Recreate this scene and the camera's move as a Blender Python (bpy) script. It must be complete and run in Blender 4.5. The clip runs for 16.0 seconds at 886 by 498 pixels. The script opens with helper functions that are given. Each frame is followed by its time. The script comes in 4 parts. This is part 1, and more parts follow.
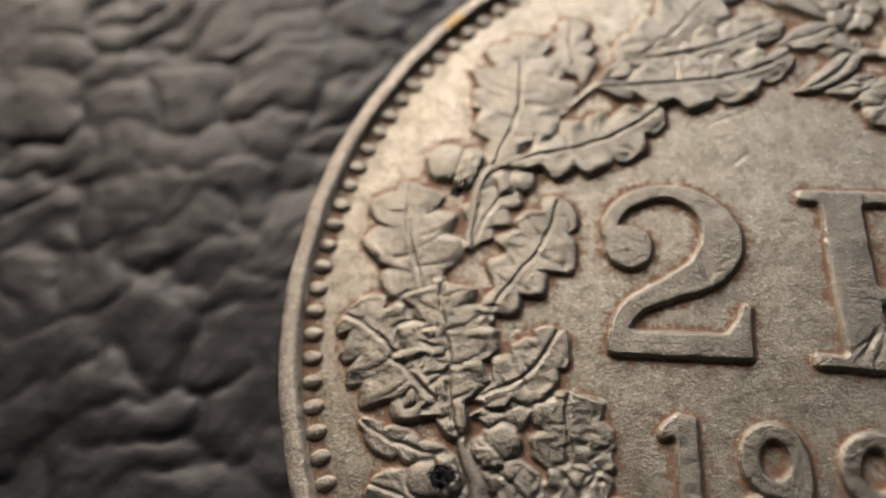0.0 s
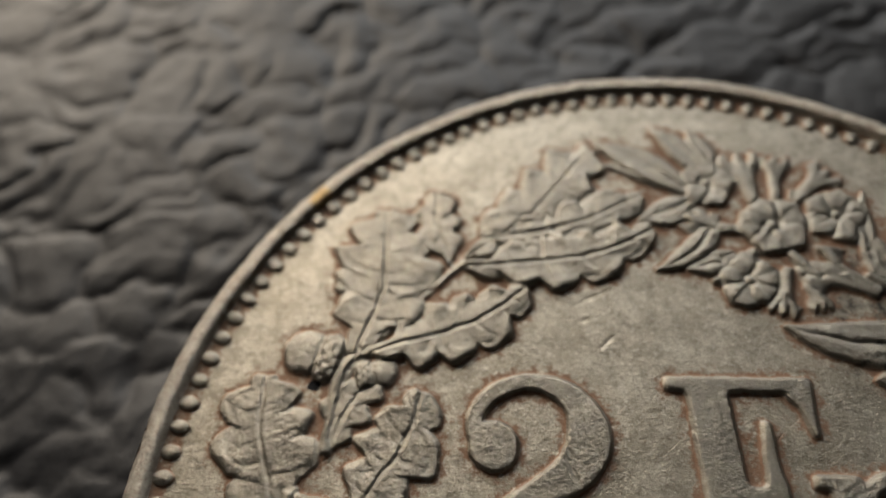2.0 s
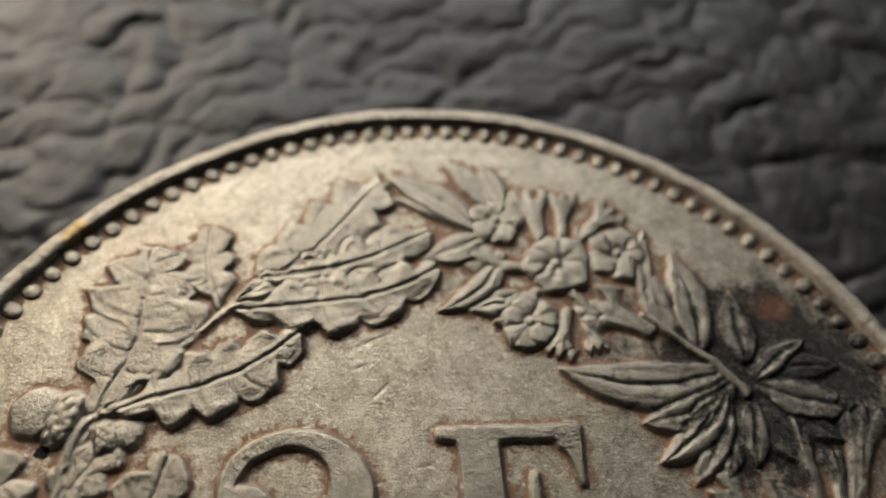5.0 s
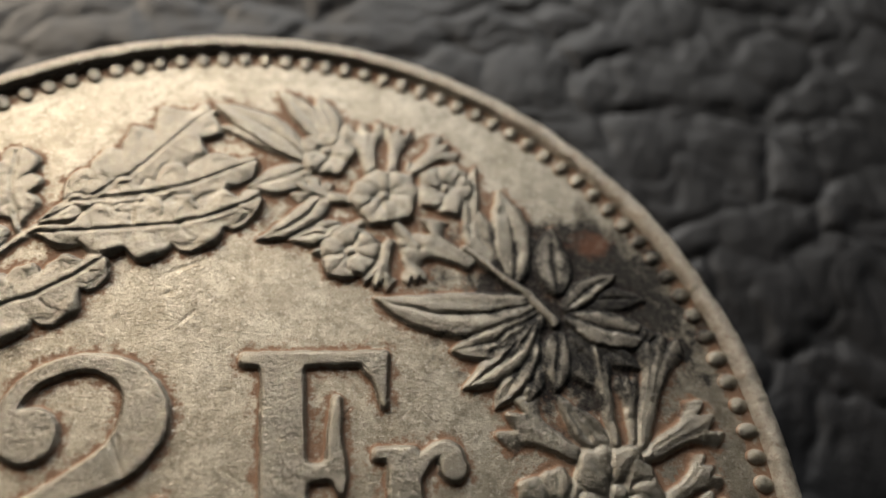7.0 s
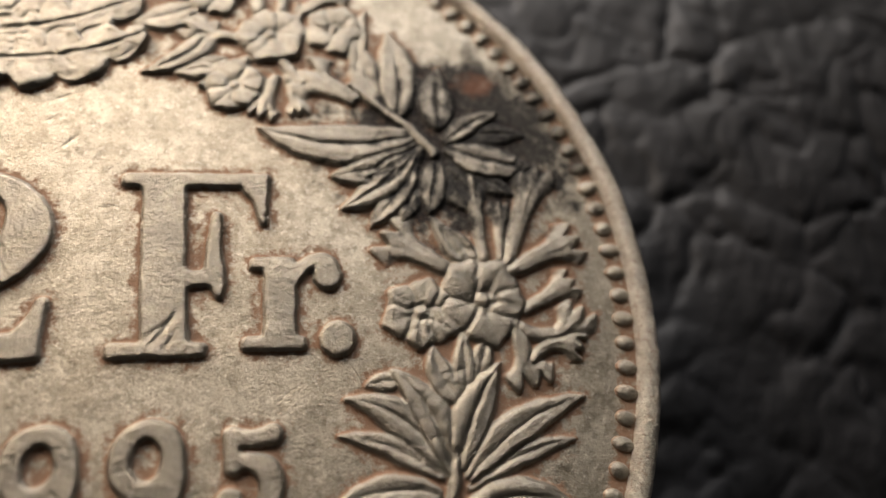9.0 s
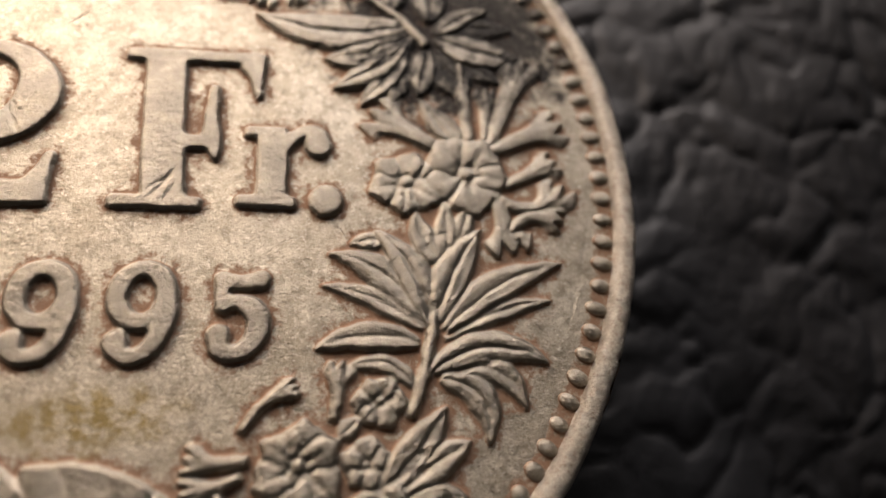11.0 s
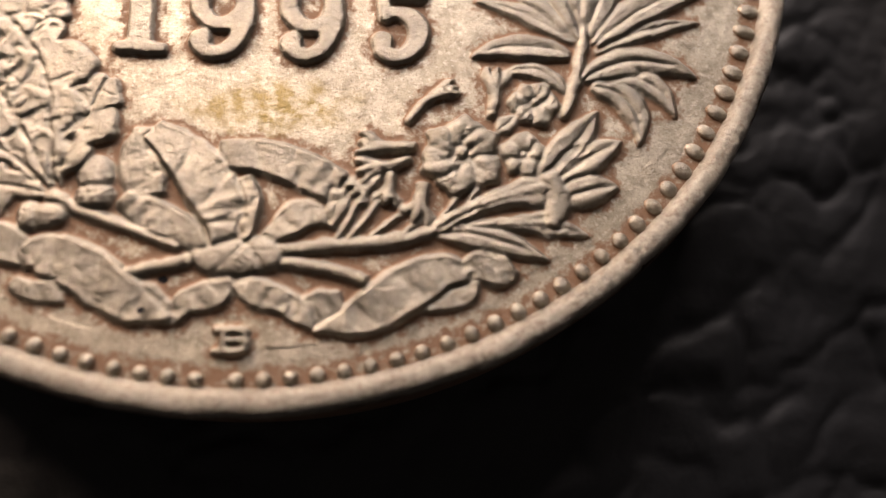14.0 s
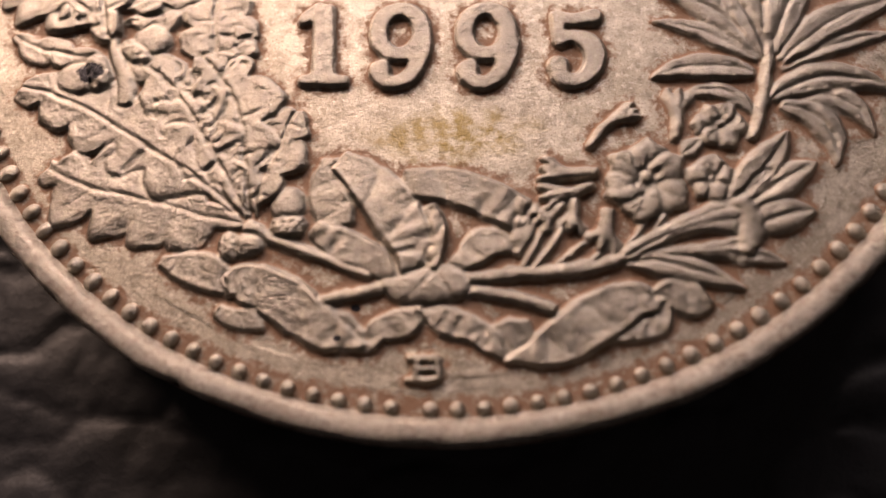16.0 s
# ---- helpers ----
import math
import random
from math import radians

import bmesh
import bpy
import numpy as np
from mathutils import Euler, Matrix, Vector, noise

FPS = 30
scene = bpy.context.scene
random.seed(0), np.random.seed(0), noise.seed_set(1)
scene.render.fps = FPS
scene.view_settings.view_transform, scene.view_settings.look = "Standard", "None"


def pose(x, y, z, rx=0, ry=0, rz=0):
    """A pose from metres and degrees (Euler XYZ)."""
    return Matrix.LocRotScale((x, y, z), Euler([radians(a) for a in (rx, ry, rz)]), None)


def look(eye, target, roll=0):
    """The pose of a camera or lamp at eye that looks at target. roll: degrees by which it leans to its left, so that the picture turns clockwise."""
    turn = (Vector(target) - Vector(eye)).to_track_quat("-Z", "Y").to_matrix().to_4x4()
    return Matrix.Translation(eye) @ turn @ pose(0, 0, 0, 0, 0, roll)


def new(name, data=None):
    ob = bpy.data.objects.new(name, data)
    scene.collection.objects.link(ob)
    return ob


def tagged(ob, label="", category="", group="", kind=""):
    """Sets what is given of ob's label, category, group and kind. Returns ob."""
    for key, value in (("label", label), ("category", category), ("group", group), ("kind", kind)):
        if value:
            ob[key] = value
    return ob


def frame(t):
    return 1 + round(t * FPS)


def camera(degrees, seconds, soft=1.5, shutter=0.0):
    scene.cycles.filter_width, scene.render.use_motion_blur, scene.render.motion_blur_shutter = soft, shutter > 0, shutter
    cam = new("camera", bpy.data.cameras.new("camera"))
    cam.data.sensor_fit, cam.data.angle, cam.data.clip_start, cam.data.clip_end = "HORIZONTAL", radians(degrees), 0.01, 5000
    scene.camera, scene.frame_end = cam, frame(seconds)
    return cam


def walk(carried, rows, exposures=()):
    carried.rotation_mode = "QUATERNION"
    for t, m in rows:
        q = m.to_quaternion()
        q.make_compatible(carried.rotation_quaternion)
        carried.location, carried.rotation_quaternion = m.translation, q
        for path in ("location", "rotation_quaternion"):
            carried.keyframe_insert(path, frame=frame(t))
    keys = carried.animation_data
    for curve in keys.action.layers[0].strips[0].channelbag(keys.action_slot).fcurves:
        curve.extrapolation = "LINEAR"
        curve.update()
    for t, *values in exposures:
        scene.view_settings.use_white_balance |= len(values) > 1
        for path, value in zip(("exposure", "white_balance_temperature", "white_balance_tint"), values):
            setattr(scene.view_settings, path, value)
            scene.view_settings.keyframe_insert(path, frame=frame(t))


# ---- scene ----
MM = 0.001
TOP = 2.15            # coin thickness: the plane of the relief's tops, mm
FIELD = TOP - 0.19    # the sunk field between the reliefs
RIM = 13.70           # radius of the coin

# seconds, place in mm over the relief's top plane, tilt, roll, yaw
PATH = [
    (0, -6.26, -5.76, 16.79, 23.9, -19.8, 25.0),
    (0.5, -5.26, -4.73, 16.90, 25.8, -18.8, 23.1),
    (1, -5.29, -4.05, 17.00, 26.6, -16.4, 20.1),
    (1.5, -4.57, -3.08, 16.60, 29.2, -13.4, 16.1),
    (2, -3.99, -2.66, 16.77, 30.5, -9.8, 11.6),
    (2.5, -3.70, -2.76, 16.72, 30.7, -8.5, 10.2),
    (3, -2.95, -2.00, 16.63, 31.5, -1.7, 2.0),
    (3.5, -2.34, -1.44, 16.41, 32.8, 2.1, -2.8),
    (4, -2.24, -1.05, 16.30, 32.0, 4.3, -5.2),
    (6.5, 1.79, -2.19, 15.53, 31.3, 8.6, -9.3),
    (7, 2.24, -2.32, 15.76, 29.7, 17.3, -18.4),
    (7.5, 3.33, -2.76, 15.96, 29.1, 19.0, -20.6),
    (8, 3.69, -2.92, 15.92, 28.8, 21.4, -23.4),
    (8.5, 4.26, -4.18, 15.90, 27.6, 22.8, -25.0),
    (9, 4.69, -5.43, 15.79, 25.0, 24.5, -26.9),
    (11.5, 5.47, -10.51, 14.97, 24.7, 22.1, -22.9),
    (12, 5.09, -12.28, 14.41, 23.0, 22.9, -23.9),
    (12.5, 4.83, -13.19, 14.10, 21.5, 20.6, -21.2),
    (13, 4.45, -13.57, 14.06, 19.6, 19.5, -19.9),
    (13.5, 3.86, -14.09, 14.35, 17.0, 17.6, -17.4),
    (14, 3.33, -14.18, 14.18, 16.6, 14.0, -13.7),
    (14.5, 2.71, -14.09, 14.31, 16.5, 7.9, -7.3),
    (15, 1.58, -14.14, 14.54, 17.1, -2.1, 2.8),
    (15.5, 1.08, -14.12, 14.33, 17.9, -6.3, 7.1),
    (16, 0.86, -13.74, 14.14, 17.0, -8.2, 9.2),
]
cam = camera(67.54811098494116, 16.0, soft=1.5)
cam.data.dof.use_dof = True
cam.data.dof.focus_distance = 16.1 * MM
cam.data.dof.aperture_fstop = 39.0
walk(cam, [(t, pose(x * MM, y * MM, (z + TOP) * MM, tilt, 0, yaw) @ pose(0, 0, 0, 0, 0, roll))
           for t, x, y, z, tilt, roll, yaw in PATH],
     exposures=[(0, -0.42, 7300, 17), (1.5, -0.66, 7200, 13), (3.5, -0.74, 7100, 10), (4, -0.62, 7150, 10), (7, -0.48, 7400, 12), (8.5, -0.17, 7700, 16), (9, -0.16, 7700, 17),
                (11.5, -0.16, 8000, 24), (12.5, 0.0, 8150, 26), (13.5, 0.16, 8300, 26), (14.2, 0.16, 8400, 28), (15.3, -0.08, 8600, 34), (16, -0.16, 8600, 39)])

# ---- light: a warm desk lamp and a window beyond the coin, a dim room round it ----
world = bpy.data.worlds.new("room")
scene.world = world
world.use_nodes = True
wn = world.node_tree
wn.nodes["Background"].inputs["Color"].default_value = (0.9, 0.95, 1.0, 1)
wn.nodes["Background"].inputs["Strength"].default_value = 0.022
lamp_data = bpy.data.lights.new("desk_lamp_light", "AREA")
lamp_data.shape, lamp_data.size, lamp_data.energy = "DISK", 0.060, 0.178
lamp_data.color = (1.0, 0.92, 0.81)
lamp = new("desk_lamp_light", lamp_data)
lamp.matrix_world = look((-0.078, 0.092, 0.050), (-0.004, 0.002, 0))
window_data = bpy.data.lights.new("window_light", "AREA")
window_data.shape, window_data.size, window_data.size_y, window_data.energy = "RECTANGLE", 1.2, 0.8, 26.5
window_data.color = (0.86, 0.93, 1.0)
window = new("window_light", window_data)
window.matrix_world = look((0.0, 1.55, 0.76), (0, 0, 0))

# ---- materials ----
def nodes_of(name):
    m = bpy.data.materials.new(name)
    m.use_nodes = True
    nt = m.node_tree
    return m, nt, nt.nodes["Principled BSDF"]


def tex(nt, kind, scale, detail=3.0, rough=0.6, vec=None):
    n = nt.nodes.new(kind)
    n.inputs["Scale"].default_value = scale
    if kind == "ShaderNodeTexNoise":
        n.inputs["Detail"].default_value, n.inputs["Roughness"].default_value = detail, rough
    if vec is not None:
        nt.links.new(vec, n.inputs["Vector"])
    return n


def ramp(nt, src, stops):
    r = nt.nodes.new("ShaderNodeValToRGB")
    while len(r.color_ramp.elements) < len(stops):
        r.color_ramp.elements.new(0.5)
    for e, (at, c) in zip(r.color_ramp.elements, stops):
        e.position, e.color = at, (*((c,) * 3 if isinstance(c, float) else c), 1)
    nt.links.new(src, r.inputs["Fac"])
    return r.outputs["Color"]


def mix(nt, fac, a, b, how="MIX"):
    n = nt.nodes.new("ShaderNodeMix")
    n.data_type, n.blend_type = "RGBA", how
    for slot, v in ((0, fac), (6, a), (7, b)):
        if isinstance(v, (int, float)):
            n.inputs[slot].default_value = v
        elif isinstance(v, tuple):
            n.inputs[slot].default_value = (*v, 1)
        else:
            nt.links.new(v, n.inputs[slot])
    return n.outputs[2]


def bump(nt, src, strength, dist, base=None):
    b = nt.nodes.new("ShaderNodeBump")
    b.inputs["Strength"].default_value, b.inputs["Distance"].default_value = strength, dist
    nt.links.new(src, b.inputs["Height"])
    if base is not None:
        nt.links.new(base, b.inputs["Normal"])
    return b.outputs["Normal"]


def world_mm(nt, stretch=(1, 1, 1)):
    """The place on the coin in millimetres, stretched for brushed grain."""
    g = nt.nodes.new("ShaderNodeNewGeometry")
    m = nt.nodes.new("ShaderNodeVectorMath")
    m.operation = "MULTIPLY"
    nt.links.new(g.outputs["Position"], m.inputs[0])
    m.inputs[1].default_value = tuple(1000 * s for s in stretch)
    return m.outputs[0]


def calc(nt, op, a, b=None, clamp=False):
    n = nt.nodes.new("ShaderNodeMath")
    n.operation, n.use_clamp = op, clamp
    for slot, v in ((0, a), (1, b)):
        if v is None:
            continue
        if isinstance(v, (int, float)):
            n.inputs[slot].default_value = v
        else:
            nt.links.new(v, n.inputs[slot])
    return n.outputs[0]


def spot_mask(nt, vec, cx, cy, rx, ry, ragged=0.6, scale=0.9, hard=3.0):
    """A stain with a ragged outline round one place on the coin."""
    s = nt.nodes.new("ShaderNodeSeparateXYZ")
    nt.links.new(vec, s.inputs[0])
    dx = calc(nt, "DIVIDE", calc(nt, "SUBTRACT", s.outputs[0], cx), rx)
    dy = calc(nt, "DIVIDE", calc(nt, "SUBTRACT", s.outputs[1], cy), ry)
    d = calc(nt, "SQRT", calc(nt, "ADD", calc(nt, "MULTIPLY", dx, dx), calc(nt, "MULTIPLY", dy, dy)))
    n = tex(nt, "ShaderNodeTexNoise", scale, 5, 0.65, vec)
    e = calc(nt, "ADD", calc(nt, "SUBTRACT", 1.0, d), calc(nt, "MULTIPLY", calc(nt, "SUBTRACT", n.outputs["Fac"], 0.5), 2 * ragged))
    return calc(nt, "MULTIPLY", e, hard, clamp=True)


def scratches(nt, angle, scale, width):
    """Fine straight scratches along one direction, as a mask of thin lines."""
    r = nt.nodes.new("ShaderNodeVectorRotate")
    r.rotation_type = "Z_AXIS"
    r.inputs["Angle"].default_value = radians(angle)
    nt.links.new(world_mm(nt), r.inputs["Vector"])
    m = nt.nodes.new("ShaderNodeVectorMath")
    m.operation = "MULTIPLY"
    nt.links.new(r.outputs[0], m.inputs[0])
    m.inputs[1].default_value = (0.30 * scale, 3.2 * scale, 0.3)
    n = tex(nt, "ShaderNodeTexNoise", 1.0, 1.0, 0.4, m.outputs[0]).outputs["Fac"]
    patch = tex(nt, "ShaderNodeTexNoise", 0.9, 3, 0.6, r.outputs[0]).outputs["Fac"]
    line = ramp(nt, n, [(0.60, 0.0), (0.60 + width / 2, 1.0), (0.60 + width, 0.0)])
    return calc(nt, "MULTIPLY", line, ramp(nt, patch, [(0.54, 0.0), (0.64, 0.8)]))


def silver(name, rust_by, rough=0.38, level=0.040):
    """Worn cupronickel. rust_by: 'height' for reliefs (grime low on their flanks), 'ring' for the field."""
    m, nt, p = nodes_of(name)
    v = world_mm(nt)
    big = tex(nt, "ShaderNodeTexNoise", 0.45, 4, 0.6, v).outputs["Fac"]
    mid = tex(nt, "ShaderNodeTexNoise", 2.6, 5, 0.65, v).outputs["Fac"]
    fine = tex(nt, "ShaderNodeTexNoise", 19.0, 5, 0.75, v).outputs["Fac"]
    brushed = tex(nt, "ShaderNodeTexNoise", 5.0, 4, 0.7, world_mm(nt, (2.2, 0.22, 1))).outputs["Fac"]
    cloud = tex(nt, "ShaderNodeTexNoise", 1.1, 6, 0.7, v).outputs["Fac"]
    col = mix(nt, ramp(nt, big, [(0.35, 0.0), (0.65, 1.0)]), (0.45, 0.405, 0.325), (0.56, 0.515, 0.43))
    col = mix(nt, ramp(nt, cloud, [(0.47, 0.0), (0.60, 0.7)]), col, (0.66, 0.615, 0.52))
    col = mix(nt, ramp(nt, mid, [(0.46, 0.0), (0.66, 0.85)]), col, (0.345, 0.305, 0.24))
    col = mix(nt, ramp(nt, fine, [(0.54, 0.0), (0.68, 0.7)]), col, (0.20, 0.155, 0.11))
    pale = tex(nt, "ShaderNodeTexNoise", 7.0, 6, 0.75, v).outputs["Fac"]
    col = mix(nt, ramp(nt, pale, [(0.54, 0.0), (0.64, 0.6)]), col, (0.78, 0.74, 0.66))
    if rust_by == "height":
        # the struck tops have a greyer skin of tarnish than the field
        skin = tex(nt, "ShaderNodeTexNoise", 1.7, 5, 0.65, v).outputs["Fac"]
        col = mix(nt, ramp(nt, skin, [(0.36, 0.45), (0.60, 0.9)]), col, (0.315, 0.293, 0.255))
    if rust_by == "none":
        col = mix(nt, 0.35, col, (0.76, 0.73, 0.67))
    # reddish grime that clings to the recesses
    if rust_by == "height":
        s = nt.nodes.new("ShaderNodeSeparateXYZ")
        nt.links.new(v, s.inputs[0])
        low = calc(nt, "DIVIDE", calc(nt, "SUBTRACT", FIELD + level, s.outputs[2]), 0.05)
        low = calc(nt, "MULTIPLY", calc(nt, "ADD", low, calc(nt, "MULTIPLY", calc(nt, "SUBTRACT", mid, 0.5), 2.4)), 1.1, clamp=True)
    elif rust_by == "none":
        low = calc(nt, "MULTIPLY", ramp(nt, tex(nt, "ShaderNodeTexNoise", 6.5, 6, 0.75, v).outputs["Fac"], [(0.50, 0.0), (0.62, 1.0)]), 0.5)
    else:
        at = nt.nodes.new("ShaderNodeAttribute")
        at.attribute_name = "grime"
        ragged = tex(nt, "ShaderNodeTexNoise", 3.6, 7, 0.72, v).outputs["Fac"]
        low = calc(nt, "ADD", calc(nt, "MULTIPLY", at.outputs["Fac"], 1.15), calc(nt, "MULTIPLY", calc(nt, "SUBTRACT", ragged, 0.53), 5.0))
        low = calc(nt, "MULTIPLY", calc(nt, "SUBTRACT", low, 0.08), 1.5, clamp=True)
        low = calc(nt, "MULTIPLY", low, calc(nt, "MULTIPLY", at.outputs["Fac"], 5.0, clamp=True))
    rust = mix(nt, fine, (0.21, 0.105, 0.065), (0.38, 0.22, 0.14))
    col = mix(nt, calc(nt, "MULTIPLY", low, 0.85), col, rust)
    # black stain over the leaves, yellowish one over the bow
    black = calc(nt, "MULTIPLY", spot_mask(nt, v, 8.9, 4.6, 4.0, 3.4, 0.85, 1.4, 3.0),
                 ramp(nt, tex(nt, "ShaderNodeTexNoise", 2.2, 6, 0.75, v).outputs["Fac"], [(0.27, 0.6), (0.44, 1.0)]))
    bands = tex(nt, "ShaderNodeTexNoise", 3.2, 5, 0.7, v).outputs["Fac"]
    if rust_by == "height":
        s2 = nt.nodes.new("ShaderNodeSeparateXYZ")
        nt.links.new(v, s2.inputs[0])
        worn = calc(nt, "DIVIDE", calc(nt, "SUBTRACT", FIELD + 0.150, s2.outputs[2]), 0.05)
        black = calc(nt, "MULTIPLY", black, calc(nt, "ADD", worn, calc(nt, "MULTIPLY", calc(nt, "SUBTRACT", bands, 0.5), 3.0), clamp=True))
    if rust_by != "none":
        tar = mix(nt, ramp(nt, tex(nt, "ShaderNodeTexNoise", 6.0, 6, 0.8, v).outputs["Fac"], [(0.46, 0.0), (0.66, 1.0)]), (0.018, 0.019, 0.022), (0.10, 0.095, 0.085))
        col = mix(nt, calc(nt, "MULTIPLY", black, 0.95), col, tar)
    if rust_by != "none":
        # a rusty blot inside the black stain, small tar specks elsewhere
        col = mix(nt, calc(nt, "MULTIPLY", spot_mask(nt, v, 9.45, 6.55, 0.75, 0.55, 1.0, 2.6, 1.6), 0.6), col, (0.26, 0.12, 0.075))
        for sx, sy, sr in SPECKS:
            col = mix(nt, spot_mask(nt, v, sx, sy, sr, sr * 0.8, 0.6, 4.0, 5.0), col, (0.02, 0.02, 0.024))
    yellow = calc(nt, "MULTIPLY", spot_mask(nt, v, 0.3, -6.6, 2.4, 0.8, 0.9, 1.6, 1.4), ramp(nt, mid, [(0.36, 0.0), (0.56, 1.0)]))
    if rust_by == "ring":
        col = mix(nt, calc(nt, "MULTIPLY", yellow, 0.9), col, (0.33, 0.25, 0.10))
    wax = spot_mask(nt, v, -9.88, 8.83, 0.42, 0.42, 0.5, 3.0, 3.0)
    if rust_by == "none":
        black = calc(nt, "MULTIPLY", black, 0.0)
        col = mix(nt, calc(nt, "MULTIPLY", wax, 0.8), col, (0.72, 0.50, 0.22))
    nt.links.new(col, p.inputs["Base Color"])
    grime = calc(nt, "MAXIMUM", low, black)
    nt.links.new(calc(nt, "SUBTRACT", 0.5, calc(nt, "MULTIPLY", grime, 0.38)), p.inputs["Specular IOR Level"])
    nt.links.new(calc(nt, "SUBTRACT", 0.97, calc(nt, "MULTIPLY", grime, 0.60)), p.inputs["Metallic"])
    r = calc(nt, "ADD", rough - 0.10, calc(nt, "MULTIPLY", big, 0.16))
    r = calc(nt, "ADD", r, calc(nt, "MULTIPLY", calc(nt, "SUBTRACT", fine, 0.25), 0.20))
    nt.links.new(calc(nt, "ADD", r, calc(nt, "MULTIPLY", grime, 0.22)), p.inputs["Roughness"])
    n = bump(nt, mid, 0.25 if rust_by == "ring" else 0.5, 0.00005)
    n = bump(nt, fine, 0.9, {"ring": 0.000018, "height": 0.000020, "none": 0.000045}[rust_by], n)
    grit = tex(nt, "ShaderNodeTexNoise", 8.5, 5, 0.7, v).outputs["Fac"]
    n = bump(nt, grit, {"ring": 0.5, "height": 0.75, "none": 1.0}[rust_by], 0.00008 if rust_by == "none" else 0.00005, n)
    sand = tex(nt, "ShaderNodeTexNoise", 48.0, 3, 0.6, v).outputs["Fac"]
    n = bump(nt, sand, 0.5, 0.000005, n)
    lines = calc(nt, "MAXIMUM", scratches(nt, 62, 1.6, 0.022), scratches(nt, -38, 1.3, 0.018))
    n = bump(nt, calc(nt, "SUBTRACT", 1.0, lines), 0.8, 0.000022, n)
    if rust_by == "ring":
        n = bump(nt, brushed, 0.35, 0.000012, n)
    nt.links.new(n, p.inputs["Normal"])
    return m


def leather_material():
    m, nt, p = nodes_of("black_leather")
    v = world_mm(nt)
    big = tex(nt, "ShaderNodeTexNoise", 0.25, 4, 0.6, v).outputs["Fac"]
    fine = tex(nt, "ShaderNodeTexNoise", 9.0, 5, 0.7, v).outputs["Fac"]
    pores = tex(nt, "ShaderNodeTexVoronoi", 4.5, vec=v).outputs["Distance"]
    nt.links.new(mix(nt, ramp(nt, big, [(0.3, 0.0), (0.7, 1.0)]), (0.012, 0.0125, 0.0145), (0.022, 0.0225, 0.026)), p.inputs["Base Color"])
    nt.links.new(calc(nt, "ADD", 0.50, calc(nt, "MULTIPLY", fine, 0.20)), p.inputs["Roughness"])
    p.inputs["Specular IOR Level"].default_value = 0.7
    n = bump(nt, pores, 0.15, 0.00005)
    nt.links.new(bump(nt, fine, 0.35, 0.00003, n), p.inputs["Normal"])
    return m


SPECKS = [(-1.73, -10.81, 0.12), (-2.09, -11.50, 0.09), (-4.76, -12.39, 0.17), (-8.75, -4.95, 0.38), (-9.26, 2.85, 0.20)]
RIM_SILVER = silver("worn_cupronickel_rim", "none", 0.34)
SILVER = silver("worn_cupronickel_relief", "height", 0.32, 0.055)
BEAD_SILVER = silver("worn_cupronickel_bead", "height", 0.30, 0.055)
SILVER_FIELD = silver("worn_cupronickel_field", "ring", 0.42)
LEATHER = leather_material()


# ---- mesh helpers: all in millimetres ----
def mesh_of(name, verts, faces, mat, smooth=True):
    me = bpy.data.meshes.new(name)
    me.from_pydata([tuple(c * MM for c in v) for v in verts], [], [tuple(f) for f in faces])
    me.materials.append(mat)
    me.update()
    if smooth:
        me.polygons.foreach_set("use_smooth", [True] * len(me.polygons))
    return me


def part_of(name, me, parent, label=""):
    ob = new(name, me)
    ob.parent = parent
    return tagged(ob, label)


def grid_faces(nu, nv, close_v=False):
    f = []
    for i in range(nu - 1):
        for j in range(nv if close_v else nv - 1):
            k = (j + 1) % nv
            f.append((i * nv + j, (i + 1) * nv + j, (i + 1) * nv + k, i * nv + k))
    return f


# ---- black leather under the coin ----
def cell_noise(x, y, size, seed):
    """Distances to the nearest and next seed of a jittered grid, in cells."""
    rng = np.random.RandomState(seed)
    table = rng.rand(64, 64, 2)
    px, py = x / size, y / size
    ix, iy = np.floor(px).astype(int), np.floor(py).astype(int)
    f1, f2, ident = np.full(x.shape, 9.0), np.full(x.shape, 9.0), np.zeros(x.shape)
    for ox in (-1, 0, 1):
        for oy in (-1, 0, 1):
            j = table[(ix + ox) % 64, (iy + oy) % 64]
            d = np.hypot(ix + ox + j[..., 0] - px, iy + oy + j[..., 1] - py)
            near = d < f1
            f2 = np.where(near, f1, np.minimum(f2, d))
            ident = np.where(near, j[..., 0], ident)
            f1 = np.minimum(f1, d)
    return f1, f2, ident


def waves(x, y, size, seed, octaves=3):
    rng = np.random.RandomState(seed)
    out = np.zeros(x.shape)
    for o in range(octaves):
        for _ in range(5):
            a, ph = rng.rand(2) * 6.283
            k = 6.283 / (size / 2 ** o) * (0.7 + 0.6 * rng.rand())
            out += np.sin((x * np.cos(a) + y * np.sin(a)) * k + ph) / 2 ** o / 4
    return out


